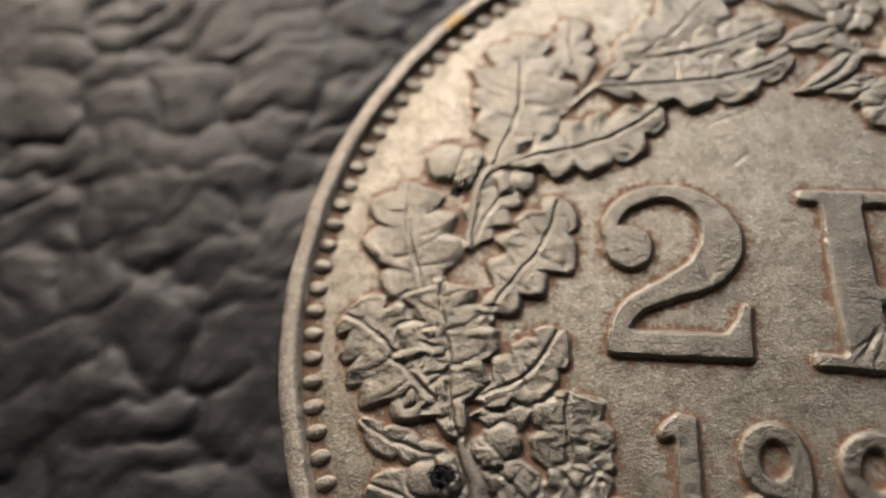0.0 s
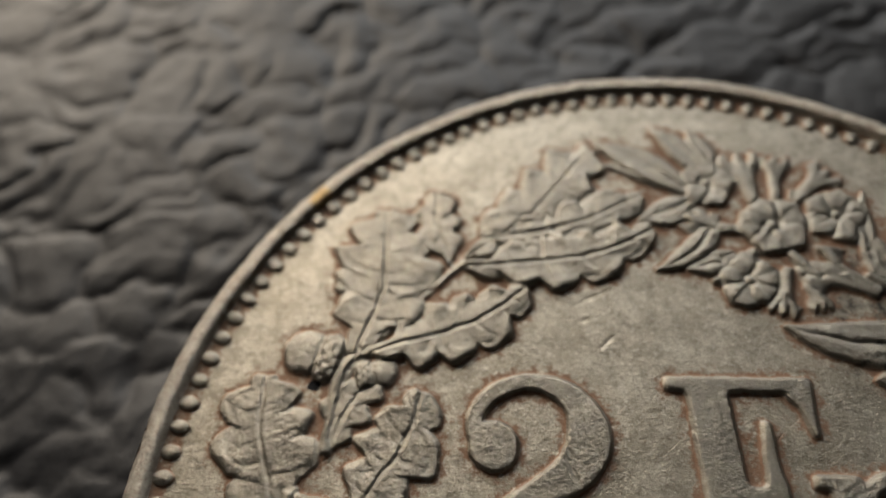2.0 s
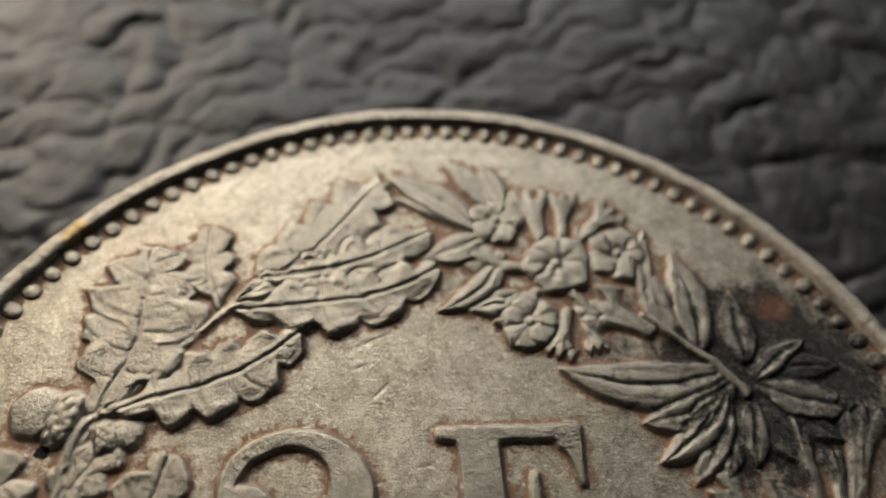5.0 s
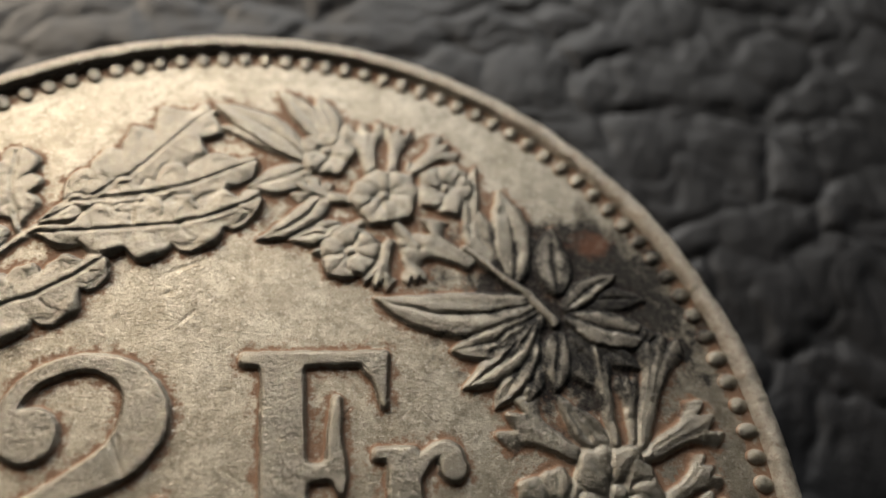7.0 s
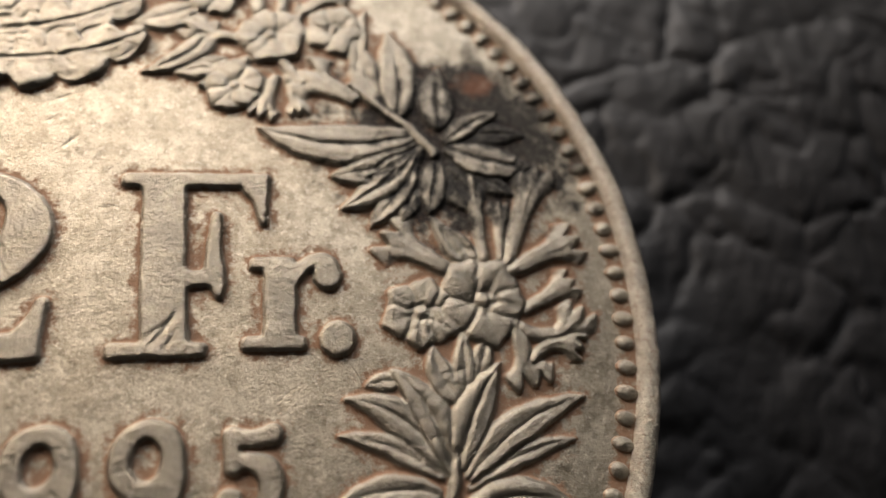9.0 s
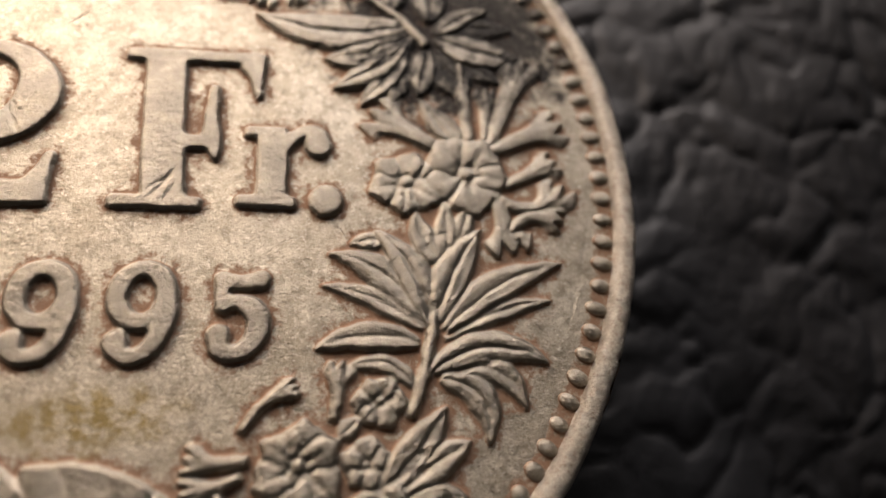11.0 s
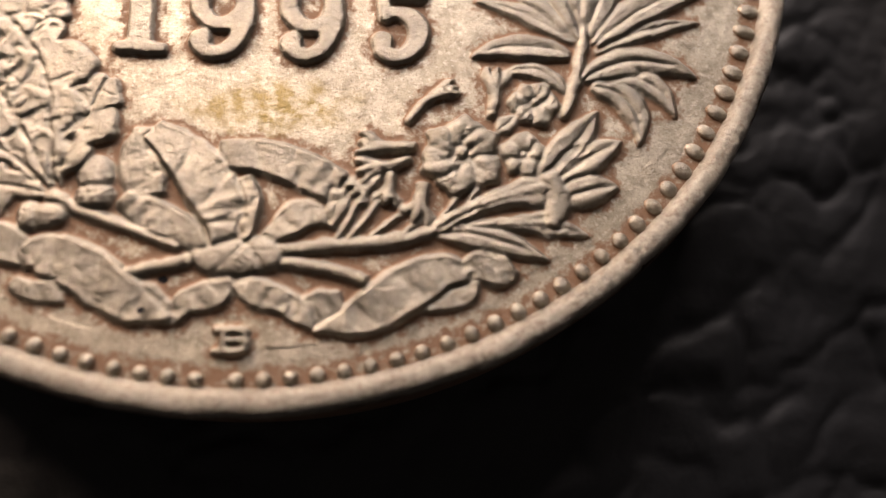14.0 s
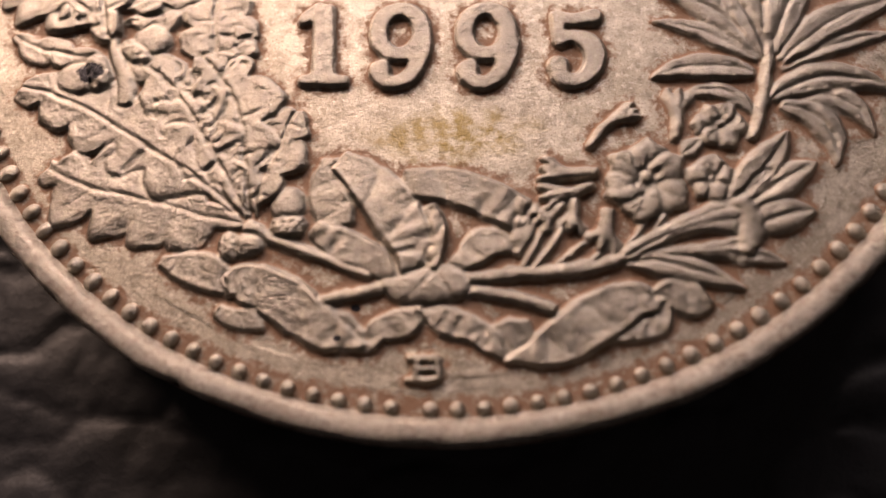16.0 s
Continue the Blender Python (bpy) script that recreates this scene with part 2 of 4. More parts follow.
def leather_height(x, y):
    wx, wy = x + 1.1 * waves(x, y, 6, 1), y + 0.9 * waves(x, y, 5, 2)
    # pebbles drawn out along the crease
    u, v = 0.90 * wx + 0.44 * wy, -0.44 * wx + 0.90 * wy
    f1, f2, ident = cell_noise(u * 0.72, v * 1.10, 2.4, 3)
    faint = np.clip(0.60 + 0.60 * waves(x, y, 7, 12, 2), 0.10, 1)
    big = 1 - faint * np.exp(-(f2 - f1) / 0.28)
    dome = np.maximum(0, 1 - f1 * f1)
    g1, g2, _ = cell_noise(u * 0.75 + 9, v * 1.3 + 4, 1.05, 5)
    small = 1 - np.clip(0.8 - 0.5 * waves(x, y, 9, 14, 2), 0.2, 1) * np.exp(-(g2 - g1) / 0.18)
    k1, k2, _ = cell_noise(u * 0.55 + 3, v * 1.2 + 7, 6.5, 9)
    crease = np.clip(0.6 + 0.7 * waves(x, y, 12, 15, 2), 0, 1) * np.exp(-(k2 - k1) / 0.055)
    h = 0.17 * big + 0.11 * dome * big + 0.040 * small * (0.4 + 0.6 * big) - 0.16 * crease + 0.04 * ident + 0.022 * waves(x, y, 1.1, 7) + 0.09 * waves(x, y, 10, 18, 2)
    # the padding falls away to one side
    s = np.clip(0.68 * x - 0.73 * y - 7.5, 0, None)
    return h - 0.62 - np.where(s < 9, 0.013 * s * s, 0.234 * s - 1.053)


def make_leather():
    n, flat = 640, 46.0
    s = np.linspace(-1, 1, n)
    c = np.where(np.abs(s) < 0.94, s / 0.94 * flat, np.sign(s) * (flat + ((np.abs(s) - 0.94) / 0.06) ** 3 * 450))
    x, y = np.meshgrid(c, c + 2.0, indexing="ij")
    z = leather_height(x, y)
    # it gives a little under the coin
    r = np.hypot(x, y)
    z = np.where(r < 15, np.minimum(z, -0.03), z)
    co = np.stack([x, y, z], -1).reshape(-1, 3) * MM
    a = np.arange(n * n).reshape(n, n)
    faces = np.stack([a[:-1, :-1], a[1:, :-1], a[1:, 1:], a[:-1, 1:]], -1).reshape(-1, 4)
    me = bpy.data.meshes.new("leather")
    me.vertices.add(len(co))
    me.vertices.foreach_set("co", co.ravel())
    me.loops.add(faces.size)
    me.loops.foreach_set("vertex_index", faces.ravel())
    me.polygons.add(len(faces))
    me.polygons.foreach_set("loop_start", np.arange(0, faces.size, 4))
    me.polygons.foreach_set("use_smooth", [True] * len(faces))
    me.update(calc_edges=True)
    me.materials.append(LEATHER)
    return tagged(new("ground", me), "black grained leather sheet with creased pebbles", "leather", kind="structure")


make_leather()

# ---- the coin ----
coin = tagged(new("coin"), "worn silver two-franc coin with oak wreath on black leather", "coin")


def lathe(name, profile, mat, label, wobble=0.0, n=1080, seed=0):
    rng = np.random.RandomState(seed)
    j = np.zeros(n)
    for reach, share in ((2, 0.5), (9, 1.6), (40, 2.4)):
        w = rng.randn(n)
        k = np.hanning(2 * reach + 3)
        j += share * np.convolve(np.concatenate([w, w, w]), k / k.sum(), "same")[n:2 * n]
    j -= 1.3 * (rng.rand(n) > 0.985)
    verts, nv = [], n
    for r, z, w in profile:
        for k in range(n):
            a = 2 * math.pi * k / n
            rr = r + wobble * w * j[k]
            verts.append((rr * math.cos(a), rr * math.sin(a), z + 0.5 * wobble * w * j[(k * 7) % n]))
    return part_of(name, mesh_of(name, verts, grid_faces(len(profile), n, True), mat), coin, label)


lathe("edge", [(13.05, 0.0, 0), (13.50, 0.0, 0), (13.68, 0.06, 0), (13.76, 0.2, 0), (13.76, TOP - 0.22, 0.3), (13.74, TOP - 0.15, 1)],
      SILVER, "smooth side of the coin", 0.02, seed=3)
lathe("rim", [(13.74, TOP - 0.15, 1), (13.71, TOP - 0.085, 1), (13.65, TOP - 0.015, 1), (13.55, TOP + 0.040, 1), (13.42, TOP + 0.068, 1), (13.31, TOP + 0.075, 1),
              (13.23, TOP + 0.040, 1), (13.17, TOP - 0.06, 0.6), (13.10, FIELD - 0.02, 0.2)],
      RIM_SILVER, "raised worn rim with small nicks", 0.032, seed=4)


def make_bead():
    verts, rings, n = [], 6, 14
    for i in range(rings):
        a = i / (rings - 1) * math.pi / 2
        for k in range(n):
            b = 2 * math.pi * k / n
            verts.append((0.225 * math.cos(a) * math.cos(b), 0.225 * math.cos(a) * math.sin(b), 0.17 * math.sin(a) - 0.02))
    return mesh_of("bead", verts, grid_faces(rings, n, True), BEAD_SILVER)


bead_mesh = make_bead()
rng = random.Random(5)
a = -90.1
while a < 268.6:
    # long teeth along the sides and the top, small round pearls at the bottom; they were struck a little wider apart at the sides
    low = max(0.0, -math.sin(radians(a))) ** 2
    c, d, r = math.cos(radians(a)), math.sin(radians(a)), 12.84 + 0.12 * low
    b = part_of("bead", bead_mesh, coin)
    b.matrix_basis = (pose(r * c * MM, r * d * MM, FIELD * MM, 0, 0, a)
                      @ Matrix.Diagonal((rng.uniform(1.28, 1.5) * (1 - 0.42 * low), rng.uniform(0.92, 1.06) * (1 - 0.20 * low), rng.uniform(0.62, 0.74) + 0.22 * low, 1)))
    a += 2.95 - 0.45 * low - 0.2 * max(0.0, d) ** 2


# ---- reliefs: every leaf, flower, band and figure is a shape of its own on the field ----
LIFT = 0.74          # the relief has worn down to this share of its height
grain = random.Random(11)


def worn(x, y, z, amount=1.0):
    """Knocks a place of a relief a little out of true, as striking and wear leave it."""
    p = Vector((x * 2.3, y * 2.3, 0.0))
    q = Vector((x * 7.0, y * 7.0, 3.0))
    dx, dy = noise.noise(p), noise.noise(p + Vector((9.1, 4.2, 0.0)))
    ex, ey = noise.noise(q), noise.noise(q + Vector((5.3, 8.7, 0.0)))
    lift = 0 if z <= 0 else 0.014 * noise.noise(q * 0.55 + Vector((0, 0, 7.0))) + 0.008 * noise.noise(q * 1.7)
    return x + amount * (0.045 * dx + 0.022 * ex), y + amount * (0.045 * dy + 0.022 * ey), FIELD + z + amount * lift


def foot(edge, inner, reach):
    """A place at the foot of a sloping flank, outside the edge of a relief."""
    dx, dy = edge[0] - inner[0], edge[1] - inner[1]
    d = max(math.hypot(dx, dy), 1e-6)
    return edge[0] + dx / d * reach, edge[1] + dy / d * reach, -0.03


def flared(rows, reach):
    """Adds rounded, sloping flanks all round a grid of places."""
    steps = ((0.30, 0.74), (0.62, 0.34), (1.0, None))

    def out(edge, inner, share, keep):
        x, y, low = foot(edge, inner, reach * share)
        return x, y, low if keep is None else edge[2] * keep

    head = [[out(p, q, a, k) for p, q in zip(rows[0], rows[2])] for a, k in steps]
    tail = [[out(p, q, a, k) for p, q in zip(rows[-1], rows[-3])] for a, k in steps]
    rows = head[::-1] + rows + tail
    return [[out(r[0], r[2], a, k) for a, k in steps[::-1]] + r + [out(r[-1], r[-3], a, k) for a, k in steps] for r in rows]


RAISED = []          # every struck shape: its mesh and the places of its surface


def struck(name, places, parent, label=""):
    """A shape of the relief. Its surface is pressed into the coin once all shapes are known."""
    me = bpy.data.meshes.new(name)
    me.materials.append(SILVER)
    RAISED.append((me, np.array(places, float)))
    return part_of(name, me, parent, label)


def surface(name, rows, parent, label=""):
    """A relief from a grid of (x, y, height over the field); its outline is carried down into the field."""
    rows = flared(rows, {"oak_leaf": 0.05, "ribbon": 0.09, "stem": 0.08, "petal": 0.06}.get(name, 0.075))
    return struck(name, [[worn(x, y, LIFT * z) for x, y, z in r] for r in rows], parent, label)


def dome(name, rows, parent, label=""):
    """A relief of closed rings, from the foot inwards."""
    rings = [[(x, y, -0.03) for x, y, _ in rows[0]]] + rows
    return struck(name, [[worn(x, y, LIFT * z) for x, y, z in r] for r in rings], parent, label)


def smooth_path(points, n):
    """A curve through a few (x, y, width) points, with its direction: rows of x, y, width, tx, ty."""
    p = np.array([points[0]] + list(points) + [points[-1]], float)
    p[0] = 2 * p[1] - p[2]
    p[-1] = 2 * p[-2] - p[-3]
    p[0, 2], p[-1, 2] = p[1, 2], p[-2, 2]
    out = []
    for k in range(n):
        s = k / (n - 1) * (len(points) - 1)
        i = min(int(s), len(points) - 2)
        f = s - i
        a, b, c, d = p[i], p[i + 1], p[i + 2], p[i + 3]
        q = 0.5 * (2 * b + (c - a) * f + (2 * a - 5 * b + 4 * c - d) * f * f + (3 * b - a - 3 * c + d) * f ** 3)
        t = 0.5 * ((c - a) + 2 * (2 * a - 5 * b + 4 * c - d) * f + 3 * (3 * b - a - 3 * c + d) * f * f)
        t = t[:2] / max(np.hypot(t[0], t[1]), 1e-6)
        out.append((q[0], q[1], max(q[2], 0.03), t[0], t[1]))
    return out


def midrib(base, tip, bend, n):
    """Places and directions along a bent line from base to tip."""
    (bx, by), (tx, ty) = base, tip
    dx, dy = tx - bx, ty - by
    cx, cy = (bx + tx) / 2 - dy * bend * 2, (by + ty) / 2 + dx * bend * 2
    out = []
    for k in range(n):
        u = k / (n - 1)
        x = (1 - u) ** 2 * bx + 2 * u * (1 - u) * cx + u * u * tx
        y = (1 - u) ** 2 * by + 2 * u * (1 - u) * cy + u * u * ty
        ax, ay = 2 * (1 - u) * (cx - bx) + 2 * u * (tx - cx), 2 * (1 - u) * (cy - by) + 2 * u * (ty - cy)
        s = math.hypot(ax, ay)
        out.append((u, x, y, ax / s, ay / s))
    return out, math.hypot(dx, dy)


def oak(parent, base, tip, width, bend, lobes=5, height=0.18):
    """An oak leaf: uneven, curled lobes with narrow bays between them, a cut midrib and a vein to each lobe."""
    lobes = max(3, lobes - 1)
    line, length = midrib(base, tip, bend, 44 + 22 * lobes)
    ph = {-1: grain.uniform(-0.1, 0.1), 1: grain.uniform(0.25, 0.55)}
    wave = grain.uniform(0, 6.28)
    deep = grain.uniform(0.66, 0.76)
    size = {side: [grain.uniform(0.80, 1.14) for _ in range(12)] for side in (-1, 1)}
    curl = {side: [grain.choice((-1, 1)) * grain.uniform(0.25, 0.6) for _ in range(12)] for side in (-1, 1)}
    rows, nv = [], 47
    for u, x, y, tx, ty in line:
        env = max(math.sin(math.pi * min(0.985, 0.03 + 0.95 * u) ** 1.05), 0.0) ** 0.55
        env *= min(1.0, 0.20 + max(0.0, u - 0.02) * 4.5)
        sway = 0.075 * width * math.sin(4.5 * u + wave) * math.sin(math.pi * u)
        row = []
        for j in range(nv):
            v = -1 + 2 * j / (nv - 1)
            v = math.copysign(abs(v) ** 0.85, v)
            e, side = abs(v), (1 if v > 0 else -1)
            cyc = lobes * u ** 0.92 + ph[side] + 0.14 * math.sin(6 * u + wave + 2 * side)
            k = int(math.floor(cyc)) + 1
            fr = cyc - math.floor(cyc)
            bulge = abs(math.sin(math.pi * fr)) ** 0.50
            lob = 1 - deep + deep * bulge * size[side][k]
            # each lobe is nicked once or twice itself
            lob *= 1 + 0.075 * math.sin(6.283 * 1.5 * fr + 1.3 * k + wave) * bulge
            half = width * 0.69 * env * lob
            fwd = (0.58 * e ** 1.2 * width * 0.5 * env + 0.06 * width * math.sin(6.283 * fr + k) * e * e) * (1 - 0.55 * u)
            px = x - ty * (v * half + sway) + tx * fwd
            py = y + tx * (v * half + sway) + ty * fwd
            h = height * (0.80 + 0.12 * (1 - e * e))
            h += height * 1.2 * curl[side][k] * (fr - 0.5) * e * bulge
            h += height * 0.15 * e * (bulge - 0.7)
            h += height * 0.12 * math.sin(2.6 * u * length / 2 + wave + 1.7 * v)
            h -= height * 0.50 * math.exp(-(v * half / 0.048) ** 2)
            h += height * 0.10 * math.exp(-((abs(v) * half - 0.11) / 0.06) ** 2)
            d = (fr - 0.5 - 0.10 * math.sin(3.2 * e + k)) / lobes * length
            h -= height * 0.34 * math.exp(-(d / 0.040) ** 2) * min(1, e * 8) * max(0.0, 1 - e * 1.05)
            h += height * 0.12 * math.exp(-((d - 0.10) / 0.07) ** 2) * min(1, e * 3) * (1 - e)
            h += height * 0.26 * math.exp(-((e - 0.82) / 0.12) ** 2) * math.sin(6.283 * fr + curl[side][k] * 6)
            if e > 0.95:
                h *= 0.80
            row.append((px, py, max(h, 0.03)))
        rows.append(row)
    return surface("oak_leaf", rows, parent)


def lance(parent, base, tip, width, bend, height=0.18):
    """A narrow pointed leaf, hollowed along its rib."""
    line, length = midrib(base, tip, bend, 34)
    tilt, wave = grain.uniform(-0.15, 0.18), grain.uniform(0, 6.28)
    rows, nv = [], 17
    for u, x, y, tx, ty in line:
        half = width * 0.68 * (max(math.sin(math.pi * (0.04 + 0.955 * u) ** 0.90), 0.0) ** 0.85 * 0.93 + 0.07 * (1 - u))
        row = []
        for j in range(nv):
            v = -1 + 2 * j / (nv - 1)
            e = abs(v)
            h = height * (0.74 + 0.22 * math.sqrt(max(0.0, 1 - (2 * e - 0.95) ** 2)) + tilt * v * 0.6)
            h -= height * 0.45 * math.exp(-(v * half / 0.045) ** 2) * min(1, 3 * (1 - u))
            h += height * 0.06 * math.sin(9 * v + 3 * u + wave)
            h *= 0.82 + 0.18 * math.sin(math.pi * u)
            if e > 0.95:
                h *= 0.65
            row.append((x - ty * v * half, y + tx * v * half, max(h, 0.03)))
        rows.append(row)
    return surface("gentian_leaf", rows, parent)


def trumpet(parent, base, tip, width, bend, height=0.18):
    """A gentian seen from the side: a pleated tube that flares into three lobes."""
    line, length = midrib(base, tip, bend, 26)
    rows, nv = [], 25
    wave = grain.uniform(0, 6.28)
    for u, x, y, tx, ty in line:
        half = width * 0.5 * (0.32 + 0.26 * u + 0.70 * max(0, (u - 0.55) / 0.45) ** 1.5)
        row = []
        for j in range(nv):
            v = -1 + 2 * j / (nv - 1)
            lobe = abs(math.cos(1.5 * math.pi * v))
            out = 0.46 * width * (lobe - 0.60) * max(0, (u - 0.6) / 0.4) ** 2
            h = height * (0.50 + 0.42 * math.sqrt(max(0.0, 1 - v * v)))
            h += height * 0.18 * (lobe - 0.6)
            h += height * 0.22 * max(0, (u - 0.7) / 0.3) * math.sin(math.pi * abs(v) * 1.2 + wave)
            if abs(v) > 0.95:
                h *= 0.7
            row.append((x - ty * v * half + tx * out, y + tx * v * half + ty * out, max(h, 0.03)))
        rows.append(row)
    return surface("gentian_bell", rows, parent)


def flower(parent, centre, radius, petals=5, turn=0, height=0.2):
    """An open gentian: a hub with notched, cupped petals round it."""
    cx, cy = centre
    rows = []
    for i in range(7):
        r = 0.20 * radius * (1 - i / 6) + 0.002
        rows.append([(cx + r * math.cos(a), cy + r * math.sin(a), height * (0.60 + 0.30 * math.sin(i / 6 * 1.57)))
                     for a in [2 * math.pi * k / 14 for k in range(15)]])
    hub = dome("gentian_flower", rows, parent)
    for k in range(petals):
        a0 = radians(turn) + 2 * math.pi * k / petals + grain.uniform(-0.12, 0.12)
        size = radius * grain.uniform(0.92, 1.12)
        lift = grain.uniform(0.85, 1.05)
        wave = grain.uniform(0, 6.28)
        prow = []
        for i in range(16):
            u = i / 15
            row = []
            wide = math.sin(math.pi / petals) * 0.98 * math.sin(math.pi * (0.12 + 0.72 * u)) ** 0.75
            for j in range(13):
                v = -1 + 2 * j / 12
                r = size * (0.12 + 0.88 * u * (1 + u * (0.07 * math.cos(3.6 * v + 0.6 * math.sin(wave)) - 0.02 - 0.07 * v * v * u)))
                lat = size * wide * v
                h = height * lift * (0.50 + 0.50 * math.sin(math.pi * (0.08 + 0.74 * u)) ** 0.8 * (1 - 0.60 * v * v))
                h -= height * 0.30 * math.exp(-(v / 0.13) ** 2) * (1 - 0.8 * u)
                h += height * 0.07 * math.sin(4 * v + 3 * u + wave)
                if abs(v) > 0.95 or u > 0.97:
                    h *= 0.62
                row.append((cx + r * math.cos(a0) - lat * math.sin(a0), cy + r * math.sin(a0) + lat * math.cos(a0), max(h, 0.03)))
            prow.append(row)
        surface("petal", prow, hub)
    return hub


def acorn(parent, base, tip, width, bend=0, height=0.22):
    """A smooth nut in a scaly cup."""
    line, length = midrib(base, tip, 0, 30)

    def body(name, u0, u1, fat, knobs, owner):
        rows = []
        for i in range(24):
            s = i / 23
            u = u0 + (u1 - u0) * s
            k = min(int(u * 29), 28)
            _, x, y, tx, ty = line[k]
            x, y = base[0] + (tip[0] - base[0]) * u, base[1] + (tip[1] - base[1]) * u
            half = width * 0.5 * fat * math.sqrt(max(0.02, 1 - abs(2 * s - 1 + (0.15 if knobs else 0)) ** 2.4))
            row = []
            for j in range(25):
                v = -1 + 2 * j / 24
                h = height * (0.25 + 0.80 * math.sqrt(max(0.0, 1 - v * v)) * half / (width * 0.5))
                if knobs:
                    h += 0.075 * abs(math.sin(s * 12.6)) ** 0.6 * abs(math.sin(v * 6.3 + (1.57 if int(s * 4) % 2 else 0))) ** 0.6 - 0.04
                row.append((x - ty * v * half, y + tx * v * half, max(h, 0.03)))
            rows.append(row)
        return surface(name, rows, owner)

    nut = body("acorn", 0.22, 1.0, 0.95, False, parent)
    body("acorn_cup", 0.0, 0.52, 1.10, True, nut)
    return nut


def stem(parent, points, height=0.18):
    rows, wave = [], grain.uniform(0, 6.28)
    for k, (x, y, w, tx, ty) in enumerate(smooth_path(points, 12 * len(points))):
        half = w * 0.55 * (1 + 0.08 * math.sin(k * 0.9 + wave))
        rows.append([(x - ty * v * half, y + tx * v * half, max(0.03, height * (0.2 + 0.8 * math.sqrt(max(0.0, 1 - v * v)))))
                     for v in [-1 + 2 * j / 12 for j in range(13)]])
    return surface("stem", rows, parent)


def band(parent, points, height=0.18):
    """A length of ribbon with turned edges and soft cross folds."""
    rows, wave, slope = [], grain.uniform(0, 6.28), grain.uniform(-0.22, 0.22)
    n = 16 * len(points)
    for k, (x, y, w, tx, ty) in enumerate(smooth_path(points, n)):
        half = w * 0.52
        row = []
        for j in range(21):
            v = -1 + 2 * j / 20
            e = abs(v)
            h = height * (0.80 + slope * v + 0.16 * (2 * abs(math.sin(k * 0.16 + 0.8 * v + wave)) ** 0.6 - 1.2) + 0.10 * math.sin(k * 0.62 - 1.2 * v + wave) * (0.5 + 0.5 * math.sin(k * 0.09 + wave)) + 0.10 * v * math.sin(k * 0.11 + wave))
            h += height * 0.14 * math.exp(-((e - 0.88) / 0.08) ** 2)
            if e > 0.96:
                h *= 0.7
            row.append((x - ty * v * half, y + tx * v * half, max(h, 0.03)))
        rows.append(row)
    return surface("ribbon", rows, parent)


def knot(parent, centre):
    rows = []
    for i in range(30):
        s = -1 + 2 * i / 29
        half = 0.42 * max(0.05, 1 - abs(s) ** 3) ** 0.5 * (1 + 0.12 * s)
        row = []
        for j in range(25):
            v = -1 + 2 * j / 24
            h = 0.10 + 0.16 * math.sqrt(max(0.0, 1 - v * v)) * (1 - 0.3 * s * s)
            h -= 0.05 * math.exp(-((s * 1.2 - 0.55 * v + 0.2) / 0.10) ** 2) + 0.05 * math.exp(-((s * 1.2 + 0.35 * v - 0.45) / 0.10) ** 2)
            row.append((centre[0] + 0.95 * s, centre[1] + v * half + 0.06 * math.sin(3 * s), max(h, 0.03)))
        rows.append(row)
    return surface("knot", rows, parent, "tied knot of the ribbon")


def stroke(points, height, n=None):
    """One flat-topped stroke of a letter."""
    rows = []
    for k, (x, y, w, tx, ty) in enumerate(smooth_path(points, n or 10 * len(points))):
        half = w * 0.5
        rows.append([(x - ty * v * half, y + tx * v * half, (height + 0.00004 * k) * (0.45 if abs(v) > 0.99 else 0.93 if abs(v) > 0.86 else 1.0))
                     for v in (1, 0.9, 0.75, 0.4, 0, -0.4, -0.75, -0.9, -1)])
    return rows


def disc(cx, cy, r, height):
    return [[(cx + r * f * math.cos(a), cy + r * f * math.sin(a), height * z) for a in [-2 * math.pi * k / 32 for k in range(33)]]
            for f, z in ((1, 0.45), (0.92, 0.9), (0.8, 1.0), (0.4, 1.03), (0.02, 1.04))]


